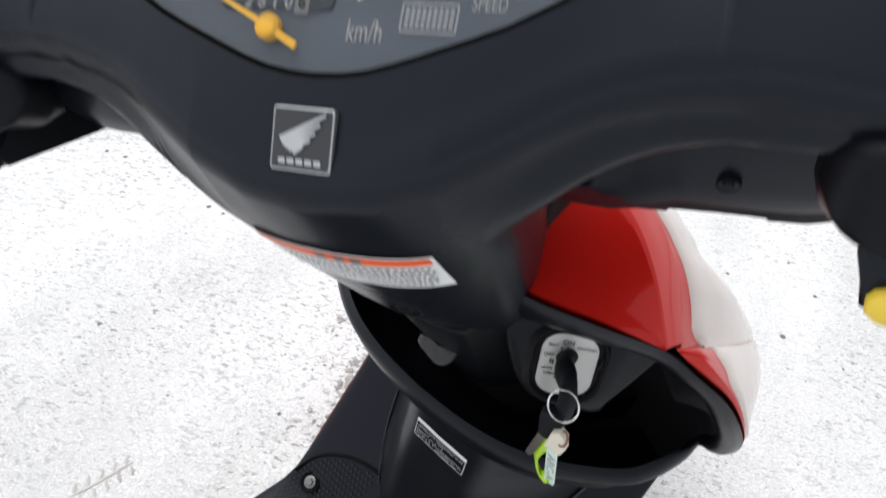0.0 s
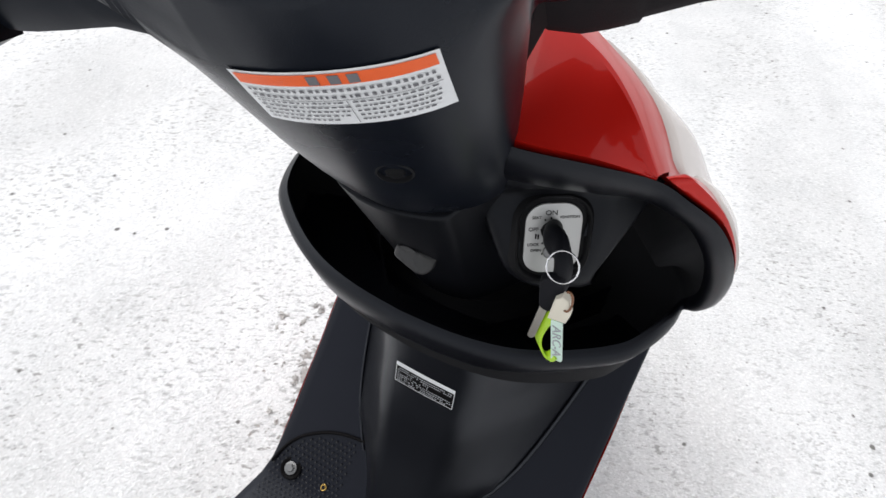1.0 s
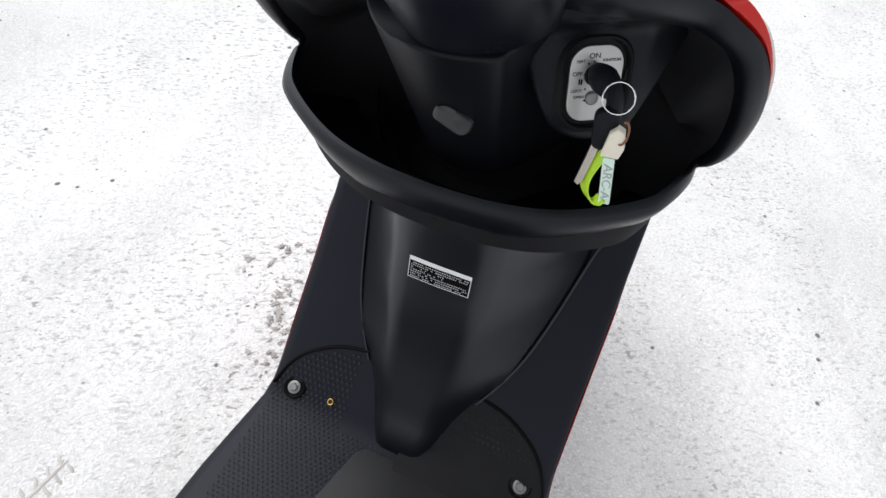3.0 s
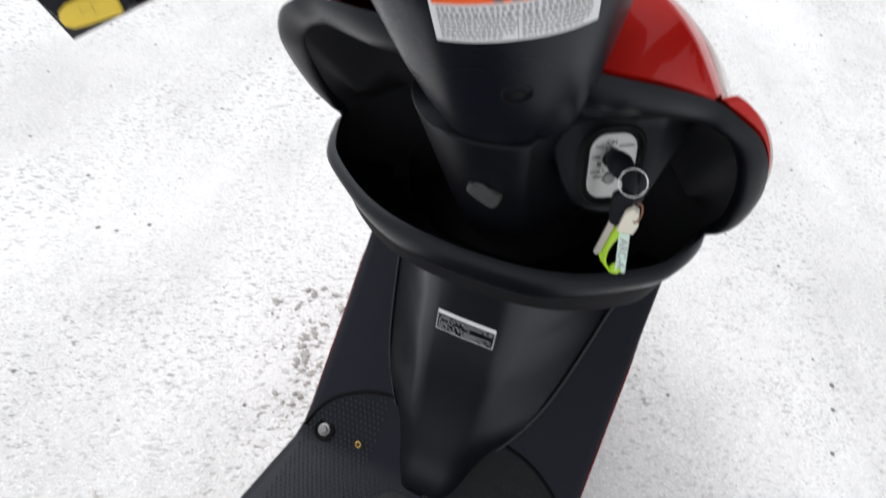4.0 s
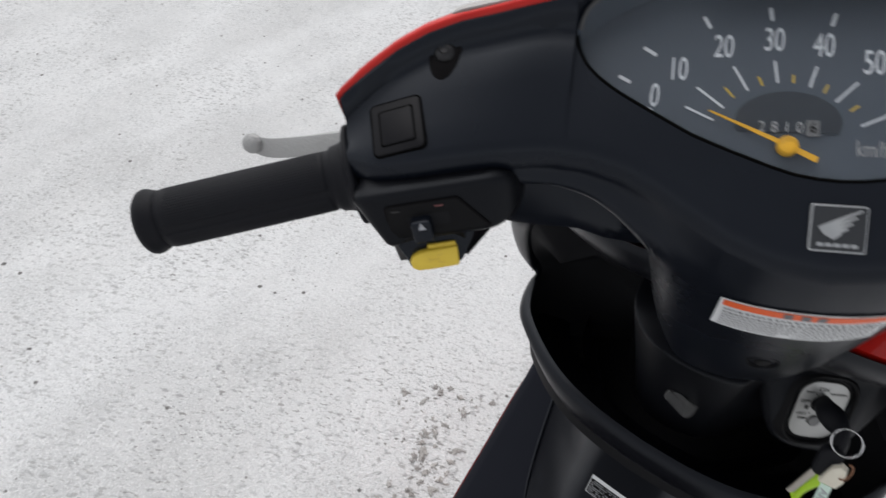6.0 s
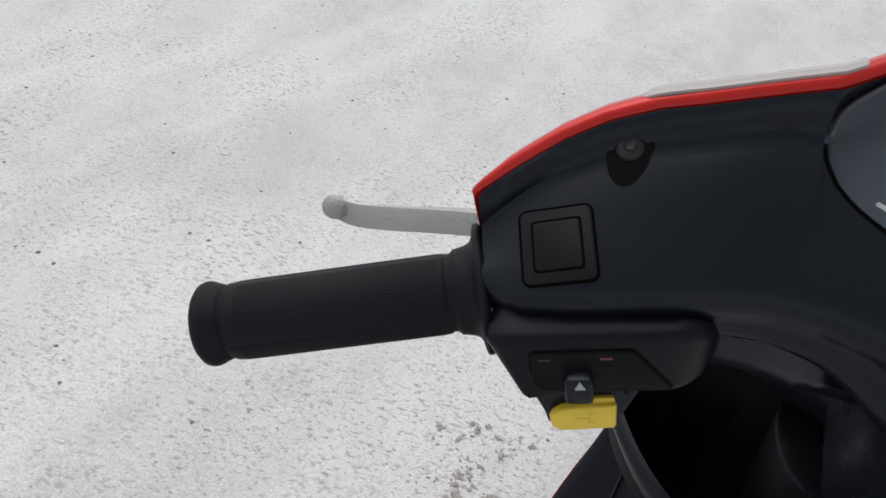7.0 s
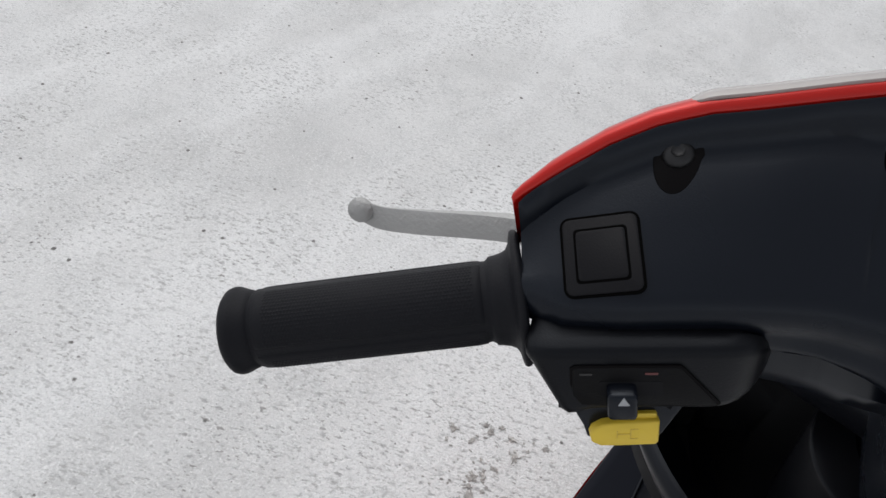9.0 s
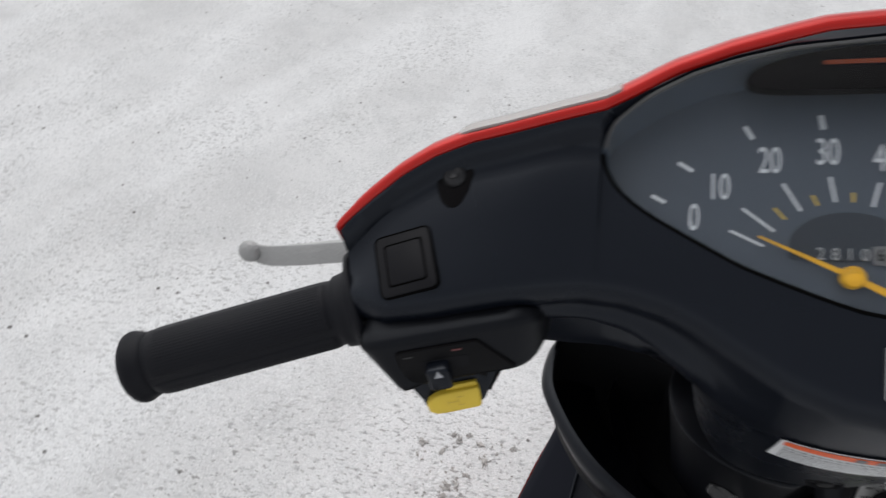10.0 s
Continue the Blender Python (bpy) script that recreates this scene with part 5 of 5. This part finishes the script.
LENSWHITE = material("pale_lens", (0.50, 0.445, 0.415), 0.2, coat=0.3, mottle=0.03)
build_shell()


# ---- ignition lock ----
def build_ignition():
    m = frame_of((.0985, .062, .8140), IGN_RIGHT, IGN_UP)
    bm = bmesh.new()
    rings = []
    for w, h, z, dx, r in ((.060, .074, -.012, 0, .023), (.0535, .0675, -.0026, 0, .021), (.0505, .0645, -.0012, 0, .020), (.0485, .0625, .0002, 0, .019), (.0470, .061, .0002, 0, .0185), (.0450, .0590, -.0010, 0, .018), (.0430, .0570, -.0034, 0, .017)):
        rings.append([m @ Vector((x + dx, y, z)) for x, y in rounded(w, h, r, 6)])
    loft(bm, rings)
    boss = part("ignition_lock", bm, DARK, scooter, "black ignition lock surround with a silver plate", sharp=50)
    bm = bmesh.new()
    slab(bm, rounded(.0368, .0505, .0130, 7), m, -.003, -.0016, .0003)
    plate = part("ignition_plate", bm, PLATE, boss, "silver ignition plate with switch positions")
    for text, x, y, s in (("ON", -.0022, .0187, .0048), ("OFF", -.0130, .0072, .0037), ("IGNITION", .0098, .0155, .0027), ("SEAT", -.0115, .0155, .0027), ("LOCK", -.0125, -.0040, .0028), ("OPEN", -.0105, -.0083, .0027)):
        words(text, s, m @ Matrix.Translation((x, y, -.0015)), DIAL_DARK, "plate_word", plate, squeeze=1.05)
    bm = bmesh.new()
    turned(bm, m @ Vector((-.0015, .006, -.0025)), m.to_3x3() @ Vector((0, 0, 1)), [(0, .0068), (.002, .0066), (.0026, .0056), (.0016, .004)], 28)
    part("keyhole", bm, DARK, boss)
    bm = bmesh.new()
    turned(bm, m @ Vector((-.0012, -.0095, -.0025)), m.to_3x3() @ Vector((0, 0, 1)), [(0, .0048), (.0022, .0046), (.0028, .0036), (.0024, .002)], 20)
    part("shutter_button", bm, BOLTMAT, boss)
    for x, y, h in ((-.0060, .0138, .0013), (-.0022, .0150, .0013), (-.0080, .0068, .0013), (-.0112, .0022, .0036), (-.0096, .0018, .0036), (-.0066, -.0030, .0013), (-.0062, -.0110, .0013)):
        bm = bmesh.new()
        slab(bm, rounded(.0010, h, .0004, 3), m @ Matrix.Translation((x, y, 0)), -.0016, -.0012)
        part("position_mark", bm, DIAL_DARK, plate)
    return m


IGN = build_ignition()


def build_keys(m):
    keys = empty("key_bunch")
    keys.matrix_world = scooter.matrix_world
    tagged(keys, "bunch of keys hanging from the ignition lock", "keys")
    k0 = m @ Vector((0, .006, 0))
    # key head in the lock: a flat black bow standing out and drooping
    shift_keys = Vector((.001, .024, .006))
    head = [k0 + Vector((-.0015, .004, 0)), k0 + Vector((.002, -.010, .006)), k0 + Vector((.012, -.020, .0085)), k0 + Vector((.0180, -.028, .003)), k0 + Vector((.0190, -.032, -.010))]
    bm = bmesh.new()
    path = spline(head, 5)
    rings = []
    for i, p in enumerate(path):
        t = i / (len(path) - 1)
        a, b = path[max(0, i - 1)], path[min(len(path) - 1, i + 1)]
        x, y, z = basis(b - a, (1, 0, 0))
        wd = .0056 + .0054 * math.sin(t * math.pi * .8) - (.005 if i == len(path) - 1 else 0)
        rings.append([p + x * (math.cos(q) * wd) + y * (math.sin(q) * .0055) for q in (k * math.tau / 14 for k in range(14))])
    loft(bm, rings)
    part("ignition_key", bm, RUBBER, keys, "black plastic-headed ignition key")
    ring_c = Vector((.1170, .026, .8330))
    bm = bmesh.new()
    tube(bm, [ring_c + Vector((math.cos(a) * .0095, math.sin(a) * .0059, math.sin(a) * .0074)) for a in (k * math.tau / 48 for k in range(48))], .00055, 8, closed=True)
    part("split_ring", bm, CHROME, keys, "thin steel split ring")
    # spare key: black bow with a steel blade
    bm = bmesh.new()
    km = frame_of(Vector((.1142, .000, .8045)) + shift_keys, (.95, .25, .12), (.10, .02, 1))
    slab(bm, rounded(.0150, .030, .006, 5), km, -.003, .003, .0015)
    part("spare_key_head", bm, RUBBER, keys, "black plastic spare key head")
    bm = bmesh.new()
    bl = [(-.0040, -.010), (.0012, -.010), (.0006, -.0455), (-.0014, -.0485), (-.0044, -.0465)]
    slab(bm, bl, km @ Matrix.Rotation(radians(-13), 4, "Z"), -.001, .001, .0003)
    slab(bm, [(-.0025, -.016), (-.0010, -.016), (-.0014, -.044), (-.0029, -.044)], km @ Matrix.Rotation(radians(-13), 4, "Z"), .0009, .0013)
    part("key_blade", bm, KEYSTEEL, keys, "worn steel key blade", smooth=False)
    # ivory clip with the lime loop and the tape label
    cm = frame_of(Vector((.1220, -.003, .7985)) + shift_keys, (.95, .1, .05), (.12, .02, 1))
    bm = bmesh.new()
    slab(bm, [(-.0065, -.010), (.0050, -.010), (.0070, -.002), (.0050, .010), (.0005, .0125), (-.0040, .008)], cm, -.0028, .0028, .001)
    part("tag_clip", bm, IVORY, keys, "ivory plastic tag clip")
    bm = bmesh.new()
    tube(bm, [cm @ Vector((.0038 + math.cos(a) * .0030, .0105 + math.sin(a) * .0085, .0030)) for a in (radians(112 - 13 * k) for k in range(18))], .0008, 6)
    part("tag_cord", bm, BROWN, keys, "brown cord loop")

    def band(path, width, thick, mat, name, label):
        bm = bmesh.new()
        rings = []
        for i, p in enumerate(path):
            a, b = path[max(0, i - 1)], path[min(len(path) - 1, i + 1)]
            side = Vector((.72, -.69, 0.0))
            nn = (b - a).cross(side).normalized()
            rings.append([p + side * width / 2 + nn * thick, p - side * width / 2 + nn * thick, p - side * width / 2 - nn * thick, p + side * width / 2 - nn * thick])
        loft(bm, rings)
        return part(name, bm, mat, keys, label, sharp=50)

    band(spline([Vector(q) + shift_keys for q in [(.1195, -.002, .790), (.1150, -.001, .778), (.1122, .0, .764), (.1132, .0, .7535), (.1180, -.001, .7470), (.1232, -.003, .7480), (.1258, -.004, .7540)]], 6), .0085, .0007, LIME, "lime_loop", "lime green rubber loop")
    bm = bmesh.new()
    tm = frame_of(Vector((.1254, -.0045, .7690)) + shift_keys, (1, .0, .17), (-.17, .0, 1))
    slab(bm, rounded(.0074, .038, .001, 2), tm, -.0007, .0007)
    tape = part("tape_tag", bm, TAPE, keys, "pale green lettered tape tag", smooth=False)
    words("ARC-A", .0082, tm @ Matrix.Translation((0, 0, .0009)) @ Matrix.Rotation(radians(-90), 4, "Z"), GREYPRINT, "tag_letters", tape, squeeze=1.2)


build_keys(IGN)


# ---- hidden underside: wheel, fork and frame that carry the scooter ----
def build_running_gear():
    bm = bmesh.new()
    R, r = .215, .045
    rings = []
    for i in range(64):
        a = i * math.tau / 64
        rings.append([Vector((math.cos(b) * r, .42 + math.cos(a) * (R - r + math.sin(b) * r), R - .004 + math.sin(a) * (R - r + math.sin(b) * r))) for b in (k * math.tau / 16 for k in range(16))])
    loft(bm, rings, loop=True)
    wheel = part("front_wheel", bm, TYRE, scooter, "small front wheel with black tyre")
    bm = bmesh.new()
    turned(bm, (-.03, .42, R - .004), (1, 0, 0), [(0, .14), (.01, .12), (.03, .05), (.05, .12), (.06, .14)], 32)
    part("wheel_rim", bm, BOLTMAT, wheel)
    bm = bmesh.new()
    slab(bm, rounded(.30, .72, .05, 5), Matrix.Translation((0, -.20, 0)), .17, .272, .02)
    part("underfloor_frame", bm, DARK, scooter, "dark underfloor frame cover")
    bm = bmesh.new()
    tube(bm, [(-.10, -.25, .20), (-.16, -.22, .10), (-.20, -.20, .0)], .011, 10)
    part("side_stand", bm, BOLTMAT, scooter, "steel side stand")
    bm = bmesh.new()
    for s in (-1, 1):
        tube(bm, [(s * .07, .42, R), (s * .065, .30, .52)], .016, 10)
    part("front_fork", bm, BOLTMAT, scooter, "steel front fork")


build_running_gear()


# ---- short tyre print pressed into the snow ----
PRINT_AT, PRINT_DIR = (-0.521, -0.190), (0.012, 0.076)


def build_tyre_print():
    bm = bmesh.new()
    o, d = Vector((PRINT_AT[0], PRINT_AT[1], 0)), Vector((PRINT_DIR[0], PRINT_DIR[1], 0)).normalized()
    side = Vector((-d.y, d.x, 0))
    rnd = random.Random(3)

    def groove(a, b, r):
        path = [o + d * (a[0] + (b[0] - a[0]) * k / 5 + rnd.gauss(0, .0008)) + side * (a[1] + (b[1] - a[1]) * k / 5 + rnd.gauss(0, .0008)) for k in range(6)]
        tube(bm, [p + Vector((0, 0, ground_h(p.x, p.y) + .0006)) for p in path], [r * f for f in (.3, .9, 1, 1.1, .9, .3)], 6, squash=.35)

    groove((-.055, 0), (.055, .002), .0032)
    for k in range(5):
        x = -.045 + .022 * k
        groove((x, .001), (x + .010, .021), .0026)
        groove((x + .008, -.001), (x + .004, -.022), .0026)
    ob = part("tyre_print", bm, DIRT, None)
    tagged(ob, "short herringbone tyre print pressed grey into the snow", "tyre print", kind="structure")


build_tyre_print()

# ---- slush clumps beside the scooter ----
rnd = random.Random(21)
CENTRES = [(-.456, .339), (-.36, .222), (-.377, .41), (-.40, .30), (-.42, .26), (-.32, .20), (-.33, .27), (-.35, .15)]
for k in range(90):
    cx, cy = CENTRES[k % len(CENTRES)]
    clump(cx + rnd.gauss(0, .024), cy + rnd.gauss(0, .024), rnd.choice((.0016, .002, .0025, .003, .0035, .004, .005, .006, .0072)), k + 3)
